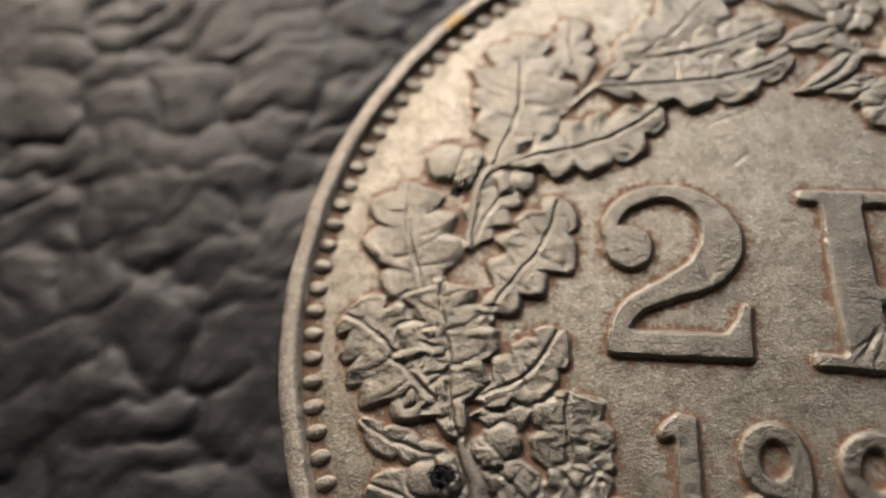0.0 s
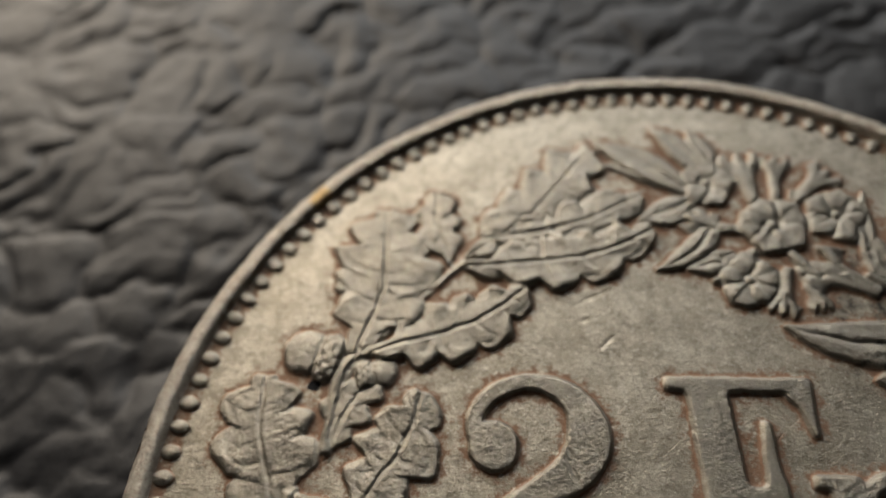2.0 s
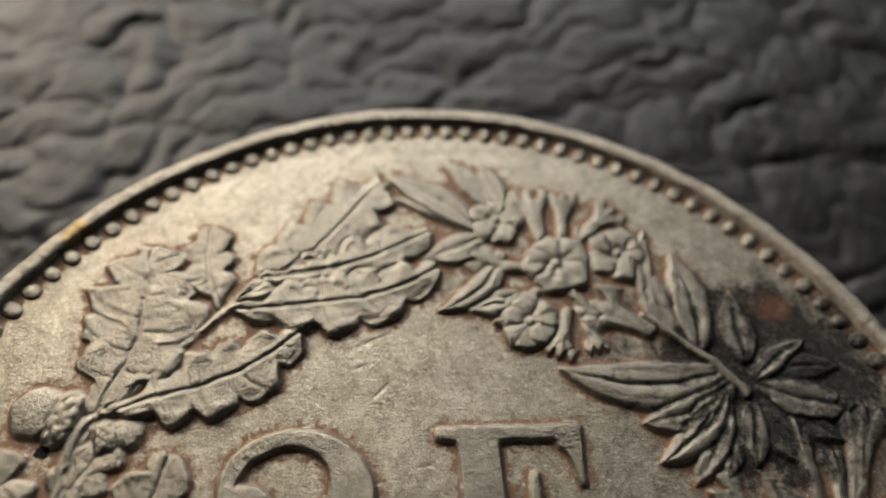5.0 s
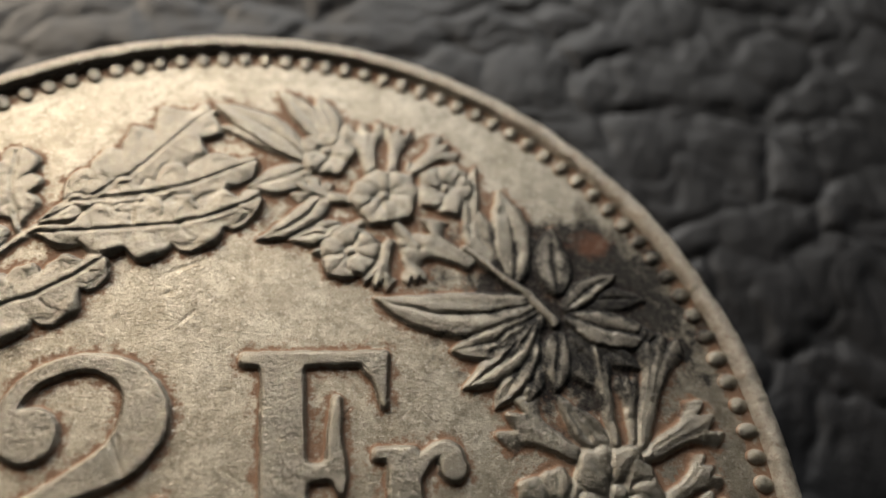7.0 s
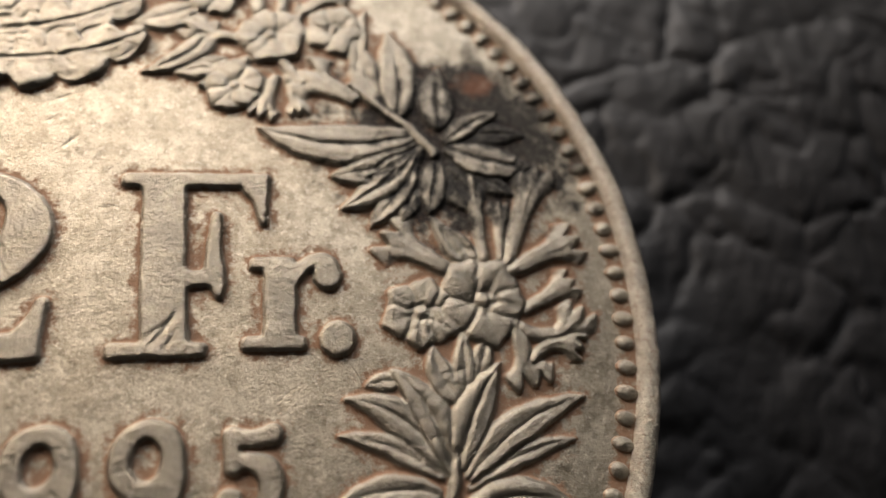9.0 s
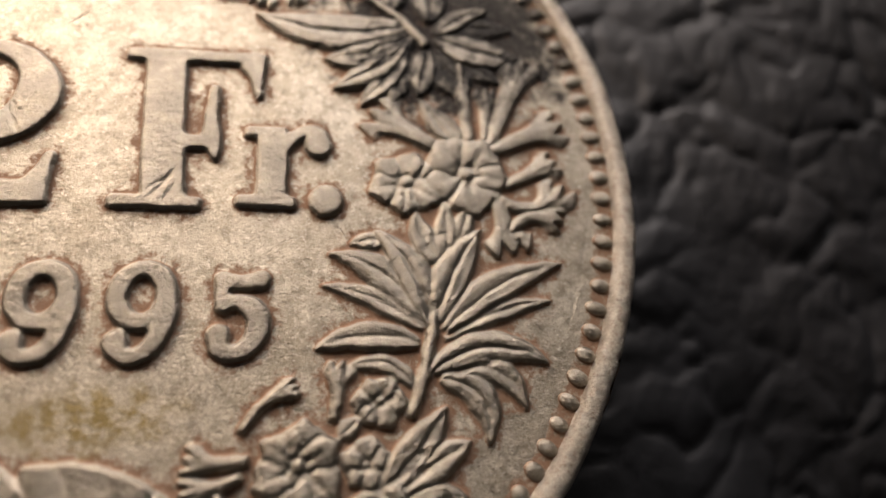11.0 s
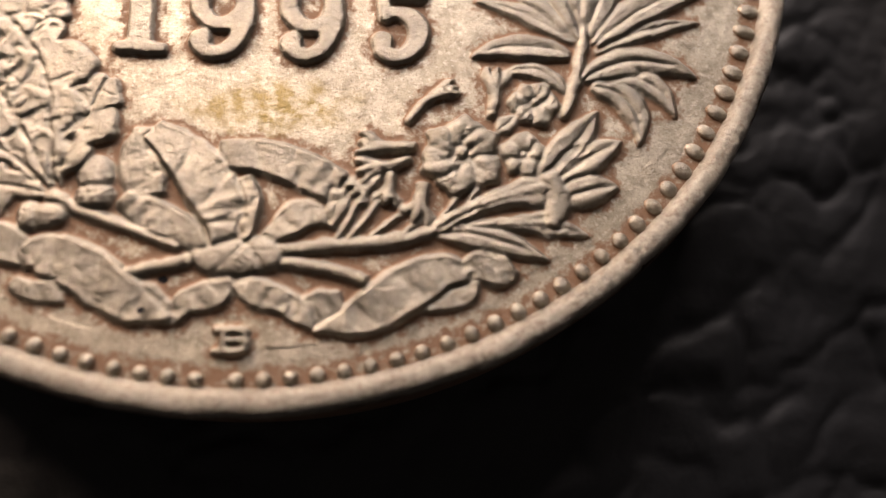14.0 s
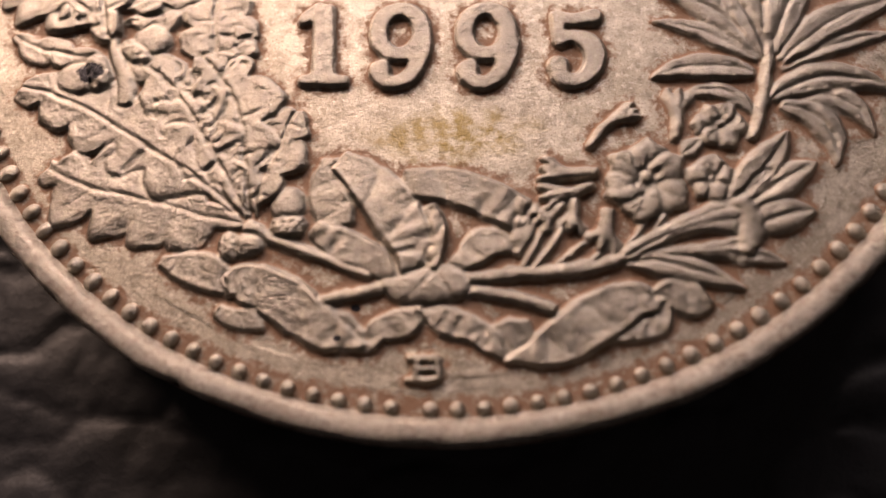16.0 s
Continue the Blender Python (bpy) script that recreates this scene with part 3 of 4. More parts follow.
def figure(name, strokes, label, step=0.021, soft=3.4):
    """A letter or numeral struck in one piece from its strokes, with worn, rounded shoulders."""
    flat = [p for rows in strokes for r in rows for p in r]
    top = max(p[2] for p in flat) * 1.02
    x0, x1 = min(p[0] for p in flat) - 0.3, max(p[0] for p in flat) + 0.3
    y0, y1 = min(p[1] for p in flat) - 0.3, max(p[1] for p in flat) + 0.3
    x, y = np.meshgrid(np.arange(x0, x1, step), np.arange(y0, y1, step), indexing="ij")
    ink = np.zeros(x.shape, bool)
    for rows in strokes:
        if len(rows[0]) == 33:
            cx, cy = (rows[0][0][0] + rows[0][16][0]) / 2, (rows[0][0][1] + rows[0][16][1]) / 2
            ink |= np.hypot(x - cx, y - cy) < abs(rows[0][0][0] - rows[0][16][0]) / 2
            continue
        for a, b in zip(rows, rows[1:]):
            quad = [a[0], a[-1], b[-1], b[0]]
            signs = [(q[0] - p[0]) * (y - p[1]) - (q[1] - p[1]) * (x - p[0]) for p, q in zip(quad, quad[1:] + quad[:1])]
            ink |= np.all([g >= -1e-9 for g in signs], 0) | np.all([g <= 1e-9 for g in signs], 0)
    b = ink.astype(float)
    reach = int(3 * soft)
    kernel = np.exp(-0.5 * (np.arange(-reach, reach + 1) / soft) ** 2)
    kernel /= kernel.sum()
    for axis in (0, 1):
        b = sum(w * np.roll(b, o - reach, axis) for o, w in enumerate(kernel))
    t = np.clip((b - 0.10) / 0.68, 0, 1)
    z = -0.03 + (top + 0.03) * t * t * (3 - 2 * t)
    keep = b > 0.03
    return struck(name, [[worn(*p, 0.45)] for p in zip(x[keep], y[keep], z[keep])], coin, label)


oak_branch = gentian_branch = coin
H = 0.125
figure("numeral", [stroke([(-4.95, 1.59, 0.30), (-4.87, 2.19, 0.42), (-4.40, 2.77, 0.42), (-3.43, 3.08, 0.40), (-2.42, 2.69, 0.66), (-2.02, 1.76, 1.08),
                           (-2.40, 0.89, 0.96), (-3.37, 0.27, 0.60), (-4.25, -0.26, 0.48), (-4.67, -0.96, 0.46)], H, 90),
                   disc(-4.40, 1.39, 0.62, H),
                   stroke([(-4.88, -1.27, 0.62), (-3.15, -1.19, 0.64), (-1.37, -1.13, 0.64)], H),
                   stroke([(-1.45, -0.01, 0.26), (-1.55, -0.46, 0.36), (-1.67, -0.91, 0.62)], H)], "large raised figure 2")
figure("letter", [stroke([(0.97, 2.99, 1.02), (1.10, 0.79, 1.02), (1.27, -1.21, 1.02)], H),
                  stroke([(-0.07, 3.13, 0.34), (3.55, 3.15, 0.36)], H),
                  stroke([(3.17, 3.04, 0.70), (3.33, 2.64, 0.42), (3.43, 1.84, 0.13)], H),
                  stroke([(-0.01, -1.31, 0.32), (2.20, -1.34, 0.32)], H),
                  stroke([(1.55, 0.41, 0.40), (2.35, 0.47, 0.36)], H),
                  stroke([(2.29, 2.21, 0.22), (2.25, 1.19, 0.36), (2.33, 0.49, 0.44), (2.45, -0.11, 0.13)], H)], "large raised letter F")
figure("letter", [stroke([(3.87, 0.64, 0.80), (3.89, -1.21, 0.74)], H),
                  stroke([(3.13, 0.81, 0.30), (4.20, 0.81, 0.32)], H),
                  stroke([(3.00, -1.23, 0.30), (4.51, -1.26, 0.30)], H),
                  stroke([(4.15, 0.24, 0.24), (4.45, 0.74, 0.32), (4.90, 0.91, 0.34), (5.23, 0.64, 0.30)], H, 40),
                  disc(5.03, 0.45, 0.34, H)], "raised letter r")
figure("full_stop", [disc(5.25, -1.17, 0.43, H)], "raised round point")
figure("numeral", [stroke([(-3.02, -2.96, 0.52), (-2.90, -5.06, 0.56)], H),
                   stroke([(-3.62, -3.53, 0.18), (-3.45, -3.33, 0.32), (-3.02, -3.01, 0.40)], H),
                   stroke([(-3.52, -5.13, 0.28), (-2.26, -5.16, 0.28)], H)], "raised figure 1")


def nine(x, y):
    ring = [(x + 0.55 * math.cos(a), y + 0.66 * math.sin(a), 0.34 + 0.12 * abs(math.cos(a))) for a in [0.3 + 2 * math.pi * k / 12 for k in range(14)]]
    return figure("numeral", [stroke(ring, H, 60),
                              stroke([(x + 0.57, y + 0.1, 0.42), (x + 0.58, y - 0.55, 0.44), (x + 0.30, y - 1.25, 0.38), (x - 0.20, y - 1.46, 0.32), (x - 0.58, y - 1.25, 0.26)], H, 40),
                              disc(x - 0.45, y - 1.10, 0.27, H)], "raised figure 9")


nine(-1.05, -3.76)
nine(1.11, -3.76)
figure("numeral", [stroke([(2.85, -3.19, 0.34), (2.89, -4.16, 0.28)], H),
                   stroke([(2.75, -3.29, 0.30), (3.25, -3.43, 0.34), (3.77, -3.37, 0.36)], H),
                   disc(3.77, -3.35, 0.22, H),
                   stroke([(2.89, -4.16, 0.24), (3.15, -3.91, 0.30), (3.60, -4.06, 0.48), (3.77, -4.51, 0.52), (3.55, -4.99, 0.42), (3.10, -5.16, 0.36), (2.71, -4.93, 0.34)], H, 70),
                   disc(2.87, -4.73, 0.27, H)], "raised figure 5")
figure("mint_letter", [stroke([(-0.35, -11.85, 0.12), (-0.33, -12.39, 0.13)], 0.12),
                       stroke([(-0.57, -11.89, 0.11), (0.10, -11.91, 0.12)], 0.12),
                       stroke([(-0.57, -12.36, 0.11), (0.10, -12.35, 0.12)], 0.12),
                       stroke([(-0.35, -12.12, 0.10), (0.07, -12.11, 0.10)], 0.12),
                       stroke([(0.05, -11.91, 0.12), (0.16, -12.01, 0.14), (0.05, -12.11, 0.12)], 0.12, 20),
                       stroke([(0.05, -12.11, 0.12), (0.18, -12.23, 0.14), (0.05, -12.35, 0.12)], 0.12, 20)], "small raised letter B", 0.016, 1.8)

# oak branch, from its foot upwards
stem(oak_branch, [(-1.47, -10.07, 0.20), (-2.61, -9.65, 0.23), (-3.64, -9.27, 0.25), (-4.37, -8.92, 0.28)], 0.17)
oak(oak_branch, (-4.37, -8.85), (-9.34, -7.51), 1.98, 0.05, 6, 0.14)
oak(oak_branch, (-4.72, -8.52), (-10.47, -5.33), 1.66, -0.06, 6, 0.17)
oak(oak_branch, (-4.39, -8.65), (-7.66, -4.49), 1.43, -0.05, 5, 0.19)
oak(oak_branch, (-4.40, -8.59), (-6.00, -4.49), 1.55, -0.1, 5, 0.20)
oak(oak_branch, (-4.20, -8.65), (-3.50, -5.99), 1.22, 0.06, 4, 0.17)
acorn(oak_branch, (-3.40, -9.18), (-3.49, -7.97), 0.76, 0, 0.24)
acorn(oak_branch, (-4.95, -9.44), (-3.95, -9.38), 0.61, 0, 0.20)
oak(oak_branch, (-5.95, -5.25), (-5.78, -2.64), 1.58, -0.03, 4, 0.18)
oak(oak_branch, (-6.02, -5.14), (-4.77, -3.87), 0.98, 0.05, 4, 0.15)
oak(oak_branch, (-6.01, -5.26), (-6.80, -5.10), 0.88, 0.05, 3, 0.15)
stem(oak_branch, [(-7.74, -5.83, 0.45), (-7.87, -5.10, 0.40), (-8.30, -4.24, 0.30), (-8.46, -3.44, 0.19)], 0.20)
acorn(oak_branch, (-7.85, -4.58), (-7.05, -3.64), 1.00, 0, 0.24)
acorn(oak_branch, (-8.31, -4.83), (-9.64, -5.29), 1.04, 0, 0.24)
oak(oak_branch, (-8.37, -4.42), (-10.98, -3.82), 0.66, 0.10, 4, 0.13)
oak(oak_branch, (-8.21, -3.52), (-6.38, -2.40), 0.80, -0.10, 4, 0.13)
oak(oak_branch, (-8.34, -3.10), (-6.14, -1.09), 1.25, -0.10, 4, 0.17)
oak(oak_branch, (-8.44, -3.85), (-11.86, -1.07), 1.95, -0.06, 6, 0.19)
oak(oak_branch, (-8.32, -4.15), (-9.30, 0.05), 2.10, 0.06, 6, 0.23)
oak(oak_branch, (-9.55, -1.30), (-10.59, 3.04), 1.95, 0.04, 5, 0.17)
oak(oak_branch, (-8.21, -1.00), (-6.33, 2.69), 1.45, -0.06, 5, 0.17)
oak(oak_branch, (-8.67, 1.00), (-7.78, 3.30), 0.95, 0, 4, 0.13)
stem(oak_branch, [(-8.71, 1.08, 0.25), (-8.68, 2.10, 0.24), (-8.59, 3.07, 0.30), (-8.29, 3.72, 0.24)], 0.18)
acorn(oak_branch, (-8.63, 3.53), (-10.20, 3.93), 1.30, 0, 0.24)
acorn(oak_branch, (-8.11, 3.10), (-7.01, 3.32), 0.83, 0, 0.20)
oak(oak_branch, (-8.28, 3.49), (-7.75, 8.40), 2.35, -0.04, 6, 0.19)
oak(oak_branch, (-8.03, 3.74), (-3.57, 5.81), 1.45, -0.06, 6, 0.22)
oak(oak_branch, (-5.68, 6.48), (-6.30, 9.07), 1.05, 0.04, 4, 0.16)
oak(oak_branch, (-5.28, 6.77), (-1.50, 10.73), 1.75, -0.03, 6, 0.17)
oak(oak_branch, (-4.90, 7.40), (-0.10, 8.93), 1.30, -0.04, 5, 0.18)
oak(oak_branch, (-5.55, 6.48), (0.06, 7.74), 1.45, -0.07, 6, 0.22)
stem(oak_branch, [(-8.66, 2.83, 0.22), (-8.23, 3.38, 0.22), (-7.08, 4.85, 0.14), (-5.37, 6.68, 0.16)], 0.12)

# gentian branch, from the top downwards
lance(gentian_branch, (1.29, 9.13), (-1.36, 10.94), 0.77, -0.05, 0.20)
lance(gentian_branch, (0.98, 9.11), (-1.21, 10.16), 0.38, -0.08, 0.15)
lance(gentian_branch, (1.84, 9.75), (0.39, 11.59), 0.57, -0.05, 0.17)
lance(gentian_branch, (2.17, 9.97), (1.56, 11.44), 0.47, 0, 0.15)
lance(gentian_branch, (1.38, 8.84), (-0.21, 8.12), 0.71, 0.06, 0.17)
lance(gentian_branch, (1.94, 8.28), (0.12, 6.48), 0.51, 0.14, 0.20)
lance(gentian_branch, (2.27, 6.99), (0.97, 6.48), 0.52, 0.05, 0.16)
trumpet(gentian_branch, (2.66, 7.77), (1.24, 8.16), 0.82, 0.05, 0.19)
trumpet(gentian_branch, (3.14, 8.70), (2.92, 10.28), 1.05, 0.0, 0.17)
trumpet(gentian_branch, (3.72, 8.72), (3.96, 10.21), 0.73, 0.0, 0.16)
trumpet(gentian_branch, (4.21, 8.74), (5.36, 9.76), 0.84, 0.0, 0.16)
trumpet(gentian_branch, (2.88, 6.47), (1.74, 6.46), 0.77, 0.0, 0.16)
trumpet(gentian_branch, (3.65, 6.48), (3.28, 5.25), 0.70, 0.0, 0.19)
trumpet(gentian_branch, (3.96, 6.57), (4.30, 5.37), 0.54, 0.0, 0.17)
trumpet(gentian_branch, (5.88, 5.81), (4.51, 6.58), 1.28, 0.0, 0.19)
lance(gentian_branch, (6.14, 5.98), (6.23, 9.11), 0.36, 0.06, 0.15)
flower(gentian_branch, (1.85, 9.41), 0.75, 5, 10, 0.21)
flower(gentian_branch, (3.50, 7.90), 1.01, 5, 35, 0.24)
trumpet(gentian_branch, (3.82, 7.02), (4.34, 6.31), 0.69, 0, 0.17)
trumpet(gentian_branch, (2.88, 7.09), (2.42, 6.64), 0.61, 0, 0.16)
lance(gentian_branch, (4.46, 8.75), (4.23, 9.14), 0.38, 0, 0.15)
flower(gentian_branch, (5.31, 8.28), 0.84, 5, 0, 0.21)
flower(gentian_branch, (2.57, 6.12), 0.81, 5, 20, 0.22)
lance(gentian_branch, (7.50, 4.70), (3.24, 4.78), 0.92, 0.1, 0.22)
lance(gentian_branch, (7.02, 5.29), (6.86, 8.23), 0.89, -0.06, 0.21)
lance(gentian_branch, (8.26, 4.95), (8.33, 7.01), 0.78, 0.05, 0.18)
lance(gentian_branch, (8.34, 4.45), (9.93, 5.51), 0.47, 0.05, 0.20)
lance(gentian_branch, (8.40, 4.29), (10.85, 3.74), 0.79, -0.06, 0.20)
lance(gentian_branch, (7.62, 4.42), (5.15, 3.34), 0.82, 0.1, 0.20)
lance(gentian_branch, (7.44, 4.26), (5.45, 2.36), 0.69, 0.08, 0.21)
lance(gentian_branch, (7.40, 3.97), (6.20, 1.86), 0.60, 0.05, 0.19)
lance(gentian_branch, (7.35, 3.03), (7.03, 1.98), 0.44, 0, 0.16)
lance(gentian_branch, (8.08, 3.80), (7.77, 2.25), 0.64, 0, 0.19)
lance(gentian_branch, (8.29, 3.64), (9.13, 2.24), 0.77, 0, 0.16)
lance(gentian_branch, (8.41, 3.88), (10.19, 2.83), 0.58, 0, 0.14)
lance(gentian_branch, (7.49, 5.82), (7.49, 7.09), 0.51, 0, 0.13)
lance(gentian_branch, (8.69, 4.62), (10.71, 4.78), 0.50, 0.05, 0.13)
lance(gentian_branch, (6.60, 5.81), (5.98, 7.82), 0.70, 0.05, 0.15)
stem(gentian_branch, [(5.69, 6.33, 0.15), (6.57, 5.55, 0.21), (7.37, 4.87, 0.28), (8.04, 4.04, 0.31)], 0.22)
lance(gentian_branch, (7.93, 1.84), (9.08, 0.82), 0.39, 0, 0.16)
trumpet(gentian_branch, (9.15, 0.59), (8.99, 3.32), 0.74, 0, 0.18)
trumpet(gentian_branch, (9.59, 0.61), (9.72, 2.46), 0.53, 0, 0.17)
trumpet(gentian_branch, (9.75, 0.72), (10.89, 3.59), 1.04, 0, 0.19)
trumpet(gentian_branch, (9.74, 0.53), (11.69, 1.41), 1.01, 0, 0.20)
lance(gentian_branch, (8.68, 0.65), (7.80, 2.11), 0.37, 0, 0.18)
trumpet(gentian_branch, (8.13, 0.62), (6.61, 1.55), 1.15, 0, 0.18)
trumpet(gentian_branch, (10.10, -0.54), (11.43, 0.20), 0.75, 0, 0.17)
trumpet(gentian_branch, (9.90, -0.99), (11.60, -0.65), 0.88, -0.25, 0.18)
trumpet(gentian_branch, (9.76, -0.82), (10.09, -2.37), 1.00, 0, 0.17)
trumpet(gentian_branch, (10.13, -1.92), (11.42, -1.54), 0.73, 0.2, 0.19)
flower(gentian_branch, (8.99, -0.24), 1.13, 5, 60, 0.24)
flower(gentian_branch, (7.36, -0.55), 0.99, 6, 20, 0.20)
lance(gentian_branch, (8.20, -2.86), (7.53, -1.42), 0.50, 0.06, 0.15)
lance(gentian_branch, (8.35, -2.78), (8.36, -1.14), 0.45, 0, 0.15)
lance(gentian_branch, (8.50, -2.70), (9.04, -1.20), 0.43, 0, 0.14)
stem(gentian_branch, [(7.31, -6.65, 0.18), (7.62, -5.80, 0.26), (7.88, -4.68, 0.25), (8.01, -3.94, 0.14)], 0.2)
for leaf_base, leaf_tip, leaf_width, leaf_bend, leaf_height in (
        ((7.66, -4.58), (5.24, -3.48), 0.38, -0.08, 0.14), ((6.70, -2.30), (5.93, -2.36), 0.34, -0.10, 0.12),
        ((7.74, -4.38), (5.43, -2.63), 0.62, -0.12, 0.18), ((7.87, -4.50), (6.54, -2.01), 0.66, -0.10, 0.20),
        ((7.51, -4.93), (5.11, -5.05), 0.52, -0.10, 0.18), ((8.21, -4.81), (10.95, -3.85), 0.34, 0.06, 0.14),
        ((8.22, -4.60), (11.29, -2.86), 0.62, 0.08, 0.19), ((8.06, -4.37), (9.23, -1.93), 0.70, 0.06, 0.21),
        ((7.45, -6.04), (5.75, -5.56), 0.30, -0.22, 0.14), ((8.31, -5.66), (10.08, -6.55), 0.50, 0.26, 0.16),
        ((8.09, -5.80), (9.11, -7.30), 0.55, 0.26, 0.18), ((7.89, -5.60), (10.71, -5.43), 0.60, 0.16, 0.20)):
    lance(gentian_branch, leaf_base, leaf_tip, leaf_width, leaf_bend, leaf_height)
flower(gentian_branch, (6.57, -6.31), 0.59, 6, 0, 0.20)
trumpet(gentian_branch, (5.53, -6.68), (5.70, -5.51), 0.56, 0, 0.18)
trumpet(gentian_branch, (3.55, -6.91), (4.58, -5.96), 0.41, 0.1, 0.18)
lance(gentian_branch, (5.66, -7.06), (6.16, -6.69), 0.28, 0, 0.14)
flower(gentian_branch, (6.28, -7.69), 0.55, 5, 15, 0.19)
flower(gentian_branch, (4.80, -7.67), 0.98, 6, 25, 0.24)
lance(gentian_branch, (6.65, -8.25), (8.12, -6.50), 0.65, -0.04, 0.20)
lance(gentian_branch, (6.95, -8.32), (8.63, -7.30), 0.62, 0.03, 0.20)
lance(gentian_branch, (7.12, -8.79), (8.47, -8.45), 0.62, 0.05, 0.19)

# the gentian's foot beside the bow
stem(gentian_branch, [(0.75, -10.12, 0.28), (1.85, -9.99, 0.30), (3.09, -9.88, 0.32), (4.21, -9.60, 0.28), (5.24, -9.08, 0.18)], 0.2)
trumpet(gentian_branch, (4.21, -9.53), (6.89, -8.48), 0.90, 0.05, 0.20)
trumpet(gentian_branch, (4.33, -9.57), (6.94, -9.39), 0.56, 0.02, 0.18)
lance(gentian_branch, (4.08, -9.62), (6.69, -10.26), 0.47, 0.06, 0.19)
lance(gentian_branch, (6.20, -9.33), (7.67, -9.64), 0.34, 0, 0.15)
stem(gentian_branch, [(6.83, -8.14, 0.53), (7.07, -8.74, 0.62), (6.87, -9.46, 0.37)], 0.23)
stem(gentian_branch, [(1.91, -9.89, 0.13), (2.26, -9.33, 0.12), (2.45, -8.81, 0.15)], 0.15)
stem(gentian_branch, [(2.24, -9.79, 0.13), (2.64, -9.27, 0.12), (2.90, -8.80, 0.13)], 0.15)
stem(gentian_branch, [(2.66, -9.83, 0.12), (3.13, -9.42, 0.12), (3.49, -9.15, 0.14)], 0.15)
stem(gentian_branch, [(3.43, -9.70, 0.12), (3.71, -9.46, 0.12), (3.92, -9.25, 0.12)], 0.15)
stem(gentian_branch, [(4.10, -9.58, 0.12), (4.49, -9.08, 0.12), (4.71, -8.60, 0.14)], 0.15)
stem(gentian_branch, [(4.49, -9.44, 0.12), (4.89, -9.02, 0.12), (5.14, -8.59, 0.14)], 0.15)
trumpet(gentian_branch, (3.66, -7.52), (2.50, -7.49), 0.54, 0.05, 0.20)
trumpet(gentian_branch, (3.56, -7.85), (2.49, -8.18), 0.58, 0.05, 0.22)
trumpet(gentian_branch, (2.88, -8.22), (2.35, -8.73), 0.61, 0.05, 0.18)
trumpet(gentian_branch, (3.12, -8.21), (3.04, -8.88), 0.58, 0.05, 0.20)
trumpet(gentian_branch, (3.87, -8.48), (3.71, -9.28), 0.72, 0.05, 0.21)

# bow and ribbons
ribbon_bow = knot(coin, (-0.18, -10.28))
band(ribbon_bow, [(-2.55, -7.26, 0.38), (-2.52, -8.00, 0.91), (-2.33, -8.92, 0.77)], 0.14)
band(ribbon_bow, [(-2.78, -9.01, 0.38), (-2.11, -9.37, 0.69), (-1.44, -9.68, 0.56), (-0.98, -10.14, 0.33)], 0.19)
band(ribbon_bow, [(-2.33, -7.30, 0.55), (-1.50, -7.92, 0.98), (-0.85, -8.74, 1.13), (-0.51, -9.39, 0.91), (-0.50, -9.98, 0.48)], 0.22)
band(ribbon_bow, [(1.97, -8.30, 0.19), (1.98, -8.93, 0.42), (1.75, -9.49, 0.25)], 0.15)
band(ribbon_bow, [(1.74, -9.34, 0.23), (1.12, -9.30, 0.71), (0.59, -9.72, 0.42), (0.20, -10.12, 0.23)], 0.15)
band(ribbon_bow, [(-0.75, -7.84, 0.62), (0.16, -7.88, 0.76), (1.15, -8.20, 0.84), (1.95, -8.66, 0.74)], 0.20)
band(ribbon_bow, [(-0.16, -8.41, 0.21), (0.06, -9.02, 0.29), (-0.09, -9.88, 0.27)], 0.22)
stem(ribbon_bow, [(-2.55, -10.70, 0.25), (-1.83, -10.51, 0.25), (-0.97, -10.32, 0.28)], 0.18)
stem(ribbon_bow, [(0.56, -10.35, 0.25), (1.60, -10.49, 0.27), (2.62, -10.77, 0.23)], 0.18)
band(ribbon_bow, [(-0.38, -10.75, 0.36), (-0.65, -11.12, 0.61), (-1.21, -11.30, 0.42), (-1.41, -11.66, 0.24)], 0.15)
band(ribbon_bow, [(-1.35, -11.66, 0.24), (-2.03, -11.37, 0.83), (-2.34, -11.25, 0.72)], 0.12)
band(ribbon_bow, [(-1.53, -11.66, 0.18), (-2.39, -11.31, 0.83), (-3.41, -10.64, 1.01), (-4.31, -10.27, 0.82), (-4.73, -10.40, 0.39)], 0.19)
band(ribbon_bow, [(-3.81, -11.08, 0.49), (-4.48, -11.08, 0.36), (-4.80, -10.90, 0.19)], 0.13)
band(ribbon_bow, [(-4.55, -10.34, 0.49), (-5.26, -10.02, 0.79), (-5.84, -9.90, 0.58), (-6.21, -9.77, 0.17)], 0.16)
band(ribbon_bow, [(-0.17, -10.81, 0.34), (0.26, -11.08, 0.55), (0.98, -11.33, 0.50), (1.57, -11.72, 0.36)], 0.15)
band(ribbon_bow, [(0.98, -11.35, 0.24), (1.64, -11.46, 0.91), (2.12, -11.34, 0.59)], 0.13)
band(ribbon_bow, [(1.57, -11.88, 0.09), (2.59, -11.58, 0.82), (3.64, -10.91, 1.03), (4.39, -10.54, 0.73), (4.98, -10.66, 0.25)], 0.20)
band(ribbon_bow, [(3.80, -11.33, 0.16), (4.34, -11.23, 0.40), (4.89, -11.08, 0.34), (5.01, -10.69, 0.25)], 0.14)
band(ribbon_bow, [(4.81, -10.53, 0.36), (5.31, -10.41, 0.76), (5.71, -10.59, 0.59), (5.97, -10.65, 0.18)], 0.17)


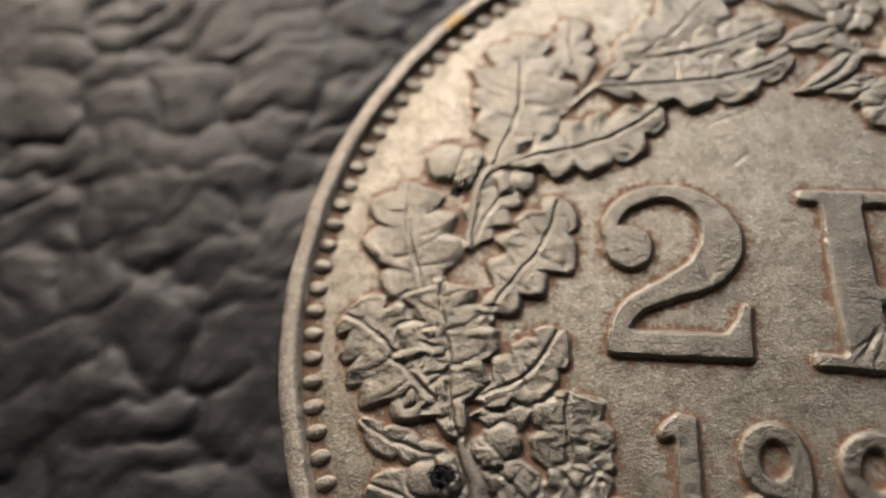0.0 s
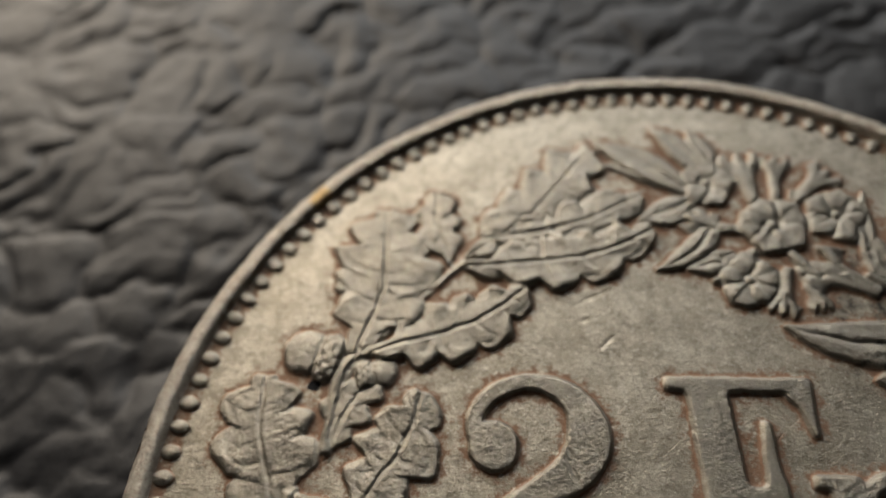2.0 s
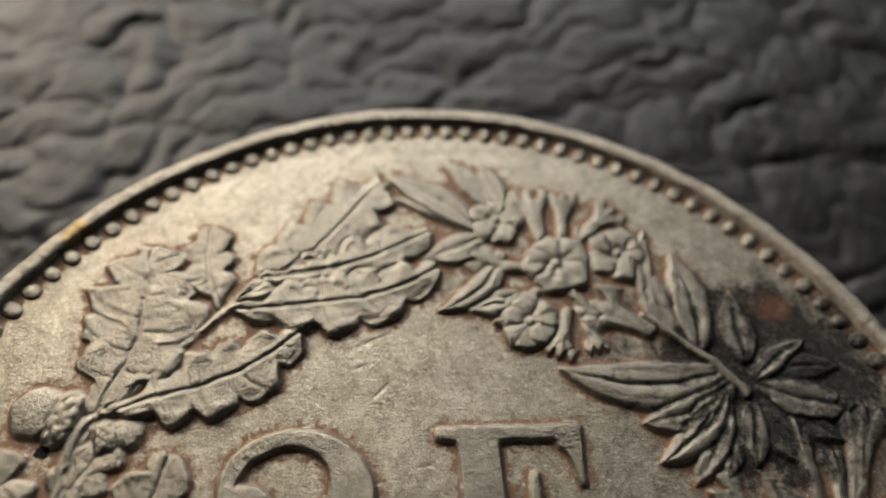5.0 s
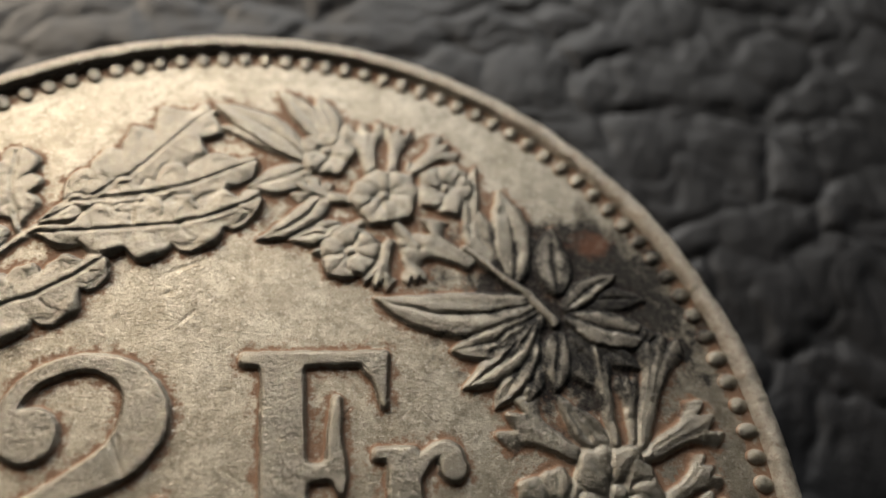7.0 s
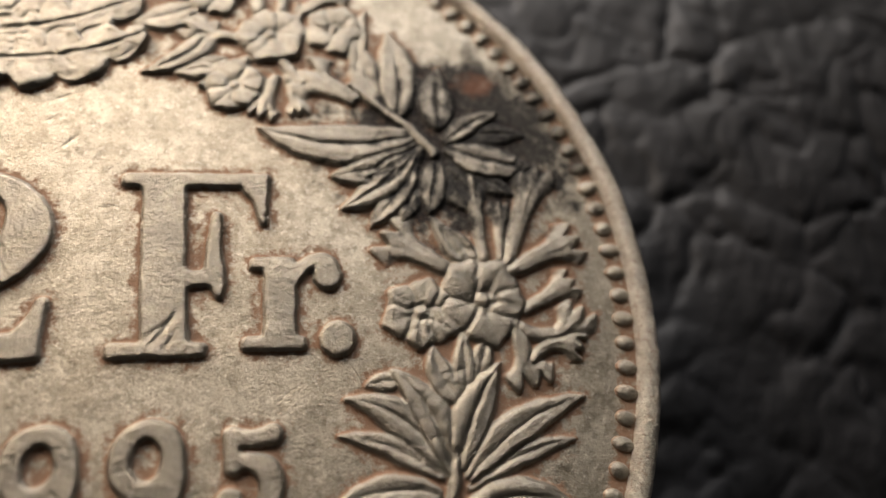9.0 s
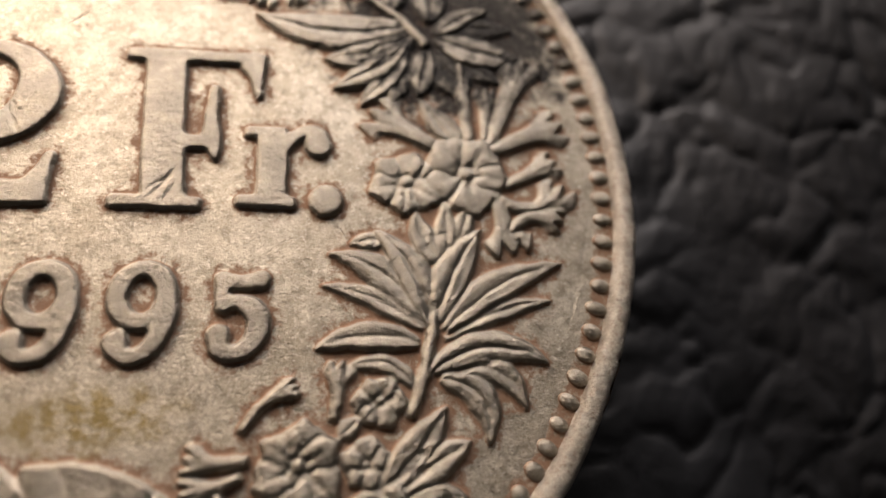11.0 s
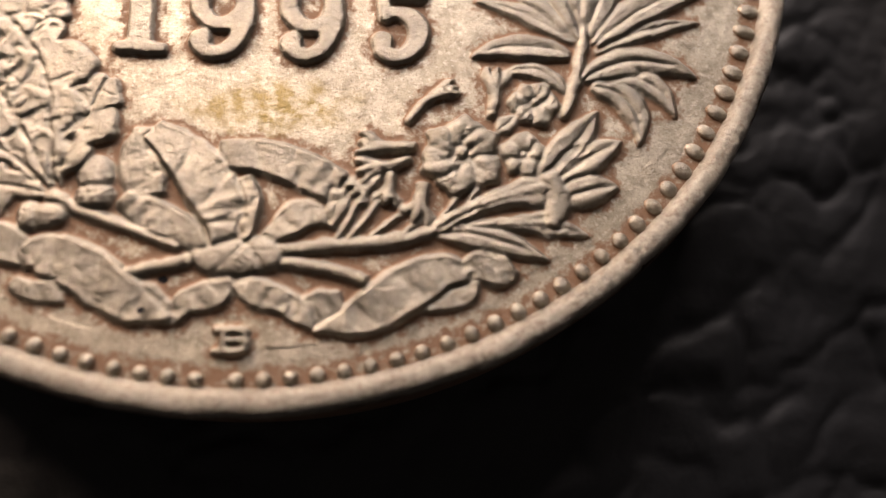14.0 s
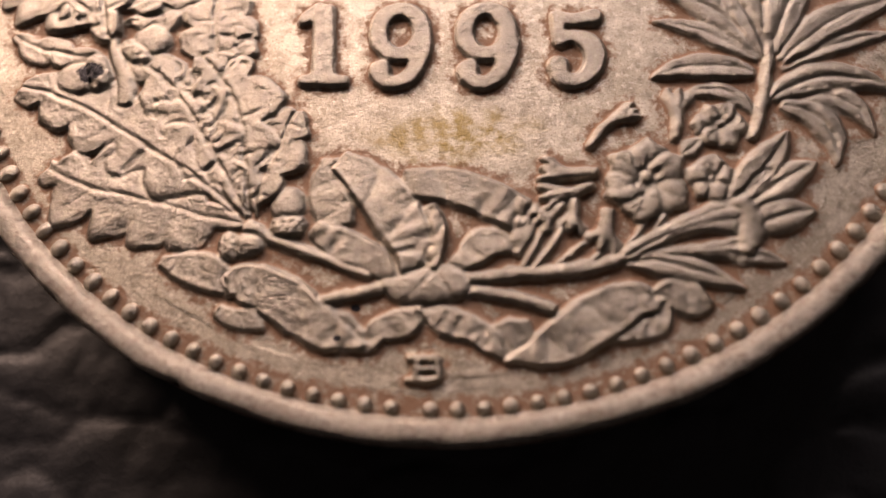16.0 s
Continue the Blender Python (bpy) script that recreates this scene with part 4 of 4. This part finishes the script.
# ---- the struck face: the shapes pressed into one sheet of metal, and the sunk field between them ----
def finer(p, axis, gap):
    """Puts more rows into a grid of places until they lie no further apart than gap."""
    if p.shape[axis] < 2:
        return p
    k = int(min(12, max(1, math.ceil(np.linalg.norm(np.diff(p, axis=axis)[..., :2], axis=-1).max() / gap))))
    a, b = (p[:-1], p[1:]) if axis == 0 else (p[:, :-1], p[:, 1:])
    steps = np.stack([a + (b - a) * (q / k) for q in range(k)], axis + 1)
    shape = list(p.shape)
    shape[axis] = (shape[axis] - 1) * k
    last = p[-1:] if axis == 0 else p[:, -1:]
    return np.concatenate([steps.reshape(shape), last], axis)


def blurred(a, sigma):
    reach = int(3 * sigma + 1)
    kernel = np.exp(-0.5 * (np.arange(-reach, reach + 1) / sigma) ** 2)
    kernel /= kernel.sum()
    for axis in (0, 1):
        a = sum(w * np.roll(a, o - reach, axis) for o, w in enumerate(kernel))
    return a


# gouges: from, to, depth
GOUGES = [(1.02, -1.31, 1.57, -0.23, 0.035), (1.26, -1.36, 1.54, -0.84, 0.03), (0.69, -1.13, 1.49, -0.54, 0.03), (0.86, -1.40, 1.50, -0.42, 0.025),
          (-2.77, 1.48, -2.27, 0.42, 0.05), (-2.60, 1.55, -2.40, 0.88, 0.035), (-2.33, 5.29, -1.11, 5.89, 0.022), (-1.69, 3.99, -1.17, 4.50, 0.030),
          (-2.11, 4.82, -1.81, 4.97, 0.025), (-4.02, 4.84, -3.66, 5.06, 0.022), (-0.93, 4.81, -0.73, 4.57, 0.025), (1.77, 3.05, 1.98, 2.83, 0.04),
          (-0.42, 2.37, -0.17, 2.40, 0.025), (7.86, -2.13, 8.44, -2.01, 0.03)]


def strike(shapes):
    step, half = 0.034, 13.16
    n = int(2 * half / step) + 1
    c = np.linspace(-half, half, n)
    step = c[1] - c[0]
    x, y = np.meshgrid(c, c, indexing="ij")
    r = np.hypot(x, y)
    height, owner = np.zeros((n, n)), np.full((n, n), -1)
    for k, (me, p) in enumerate(shapes):
        p = finer(finer(p, 0, step * 0.6), 1, step * 0.6).reshape(-1, 3)
        i, j = np.rint((p[:, 0] + half) / step).astype(int), np.rint((p[:, 1] + half) / step).astype(int)
        i0, i1, j0, j1 = i.min(), i.max() + 1, j.min(), j.max() + 1
        own = np.zeros((i1 - i0, j1 - j0))
        np.maximum.at(own, (i - i0, j - j0), p[:, 2] - FIELD)
        spot = (slice(i0, i1), slice(j0, j1))
        over = own > np.maximum(height[spot], 0.006)
        height[spot] = np.where(over, own, height[spot])
        owner[spot] = np.where(over, k, owner[spot])
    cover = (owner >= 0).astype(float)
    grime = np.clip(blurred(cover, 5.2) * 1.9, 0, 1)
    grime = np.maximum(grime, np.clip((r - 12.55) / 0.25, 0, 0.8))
    # furrows where one shape lies over another
    seam = np.zeros((n, n))
    for axis in (0, 1):
        near = np.roll(owner, -1, axis)
        seam = np.maximum(seam, (owner != near) & (owner >= 0) & (near >= 0))
    height -= np.minimum(0.050, 0.45 * height) * np.clip(2.0 * blurred(seam, 1.1), 0, 1)
    # gouges across the figures and the field
    for ax, ay, bx, by, deep in GOUGES:
        along = np.clip(((x - ax) * (bx - ax) + (y - ay) * (by - ay)) / ((bx - ax) ** 2 + (by - ay) ** 2), 0, 1)
        away = np.hypot(x - ax - along * (bx - ax), y - ay - along * (by - ay))
        height -= deep * np.exp(-(away / 0.045) ** 2) * np.sin(math.pi * np.clip(along, 0.08, 0.92))
    soft = 0.85 * blurred(height, 0.70) + 0.15 * blurred(height, 2.0)
    soft += 0.006 * waves(x, y, 0.75, 31, 3) * blurred(cover, 2.0)
    z = FIELD + soft + 0.012 * waves(x, y, 3.0, 21, 2) * (r < 12.3)
    gx, gy = np.gradient(z, step)
    normal = np.stack([-gx, -gy, np.ones_like(z)], -1)
    normal /= np.linalg.norm(normal, axis=-1, keepdims=True)
    s = np.where(r > half - 0.02, (half - 0.02) / np.maximum(r, 1e-6), 1)
    place = np.stack([x * s, y * s, z], -1).reshape(-1, 3) * MM
    normal, grime = normal.reshape(-1, 3), grime.ravel()
    at = np.arange(n * n).reshape(n, n)
    quads = np.stack([at[:-1, :-1], at[1:, :-1], at[1:, 1:], at[:-1, 1:]], -1).reshape(-1, 4)
    inside = (r.ravel()[quads] <= half + step).all(1)
    quads = quads[inside]
    whose = owner.ravel()[quads].max(1)
    field = bpy.data.meshes.new("field")
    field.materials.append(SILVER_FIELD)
    part_of("field", field, coin, "brushed flat ground of the coin")
    for k, me in [(-1, field)] + [(k, me) for k, (me, _) in enumerate(shapes)]:
        q = quads[whose == k]
        if not len(q):
            continue
        used, faces = np.unique(q, return_inverse=True)
        me.from_pydata(place[used].tolist(), [], faces.reshape(-1, 4).tolist())
        me.polygons.foreach_set("use_smooth", [True] * len(q))
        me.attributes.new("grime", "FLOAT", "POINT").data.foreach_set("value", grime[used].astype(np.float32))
        me.update()
        me.normals_split_custom_set_from_vertices(normal[used].tolist())


strike(RAISED)
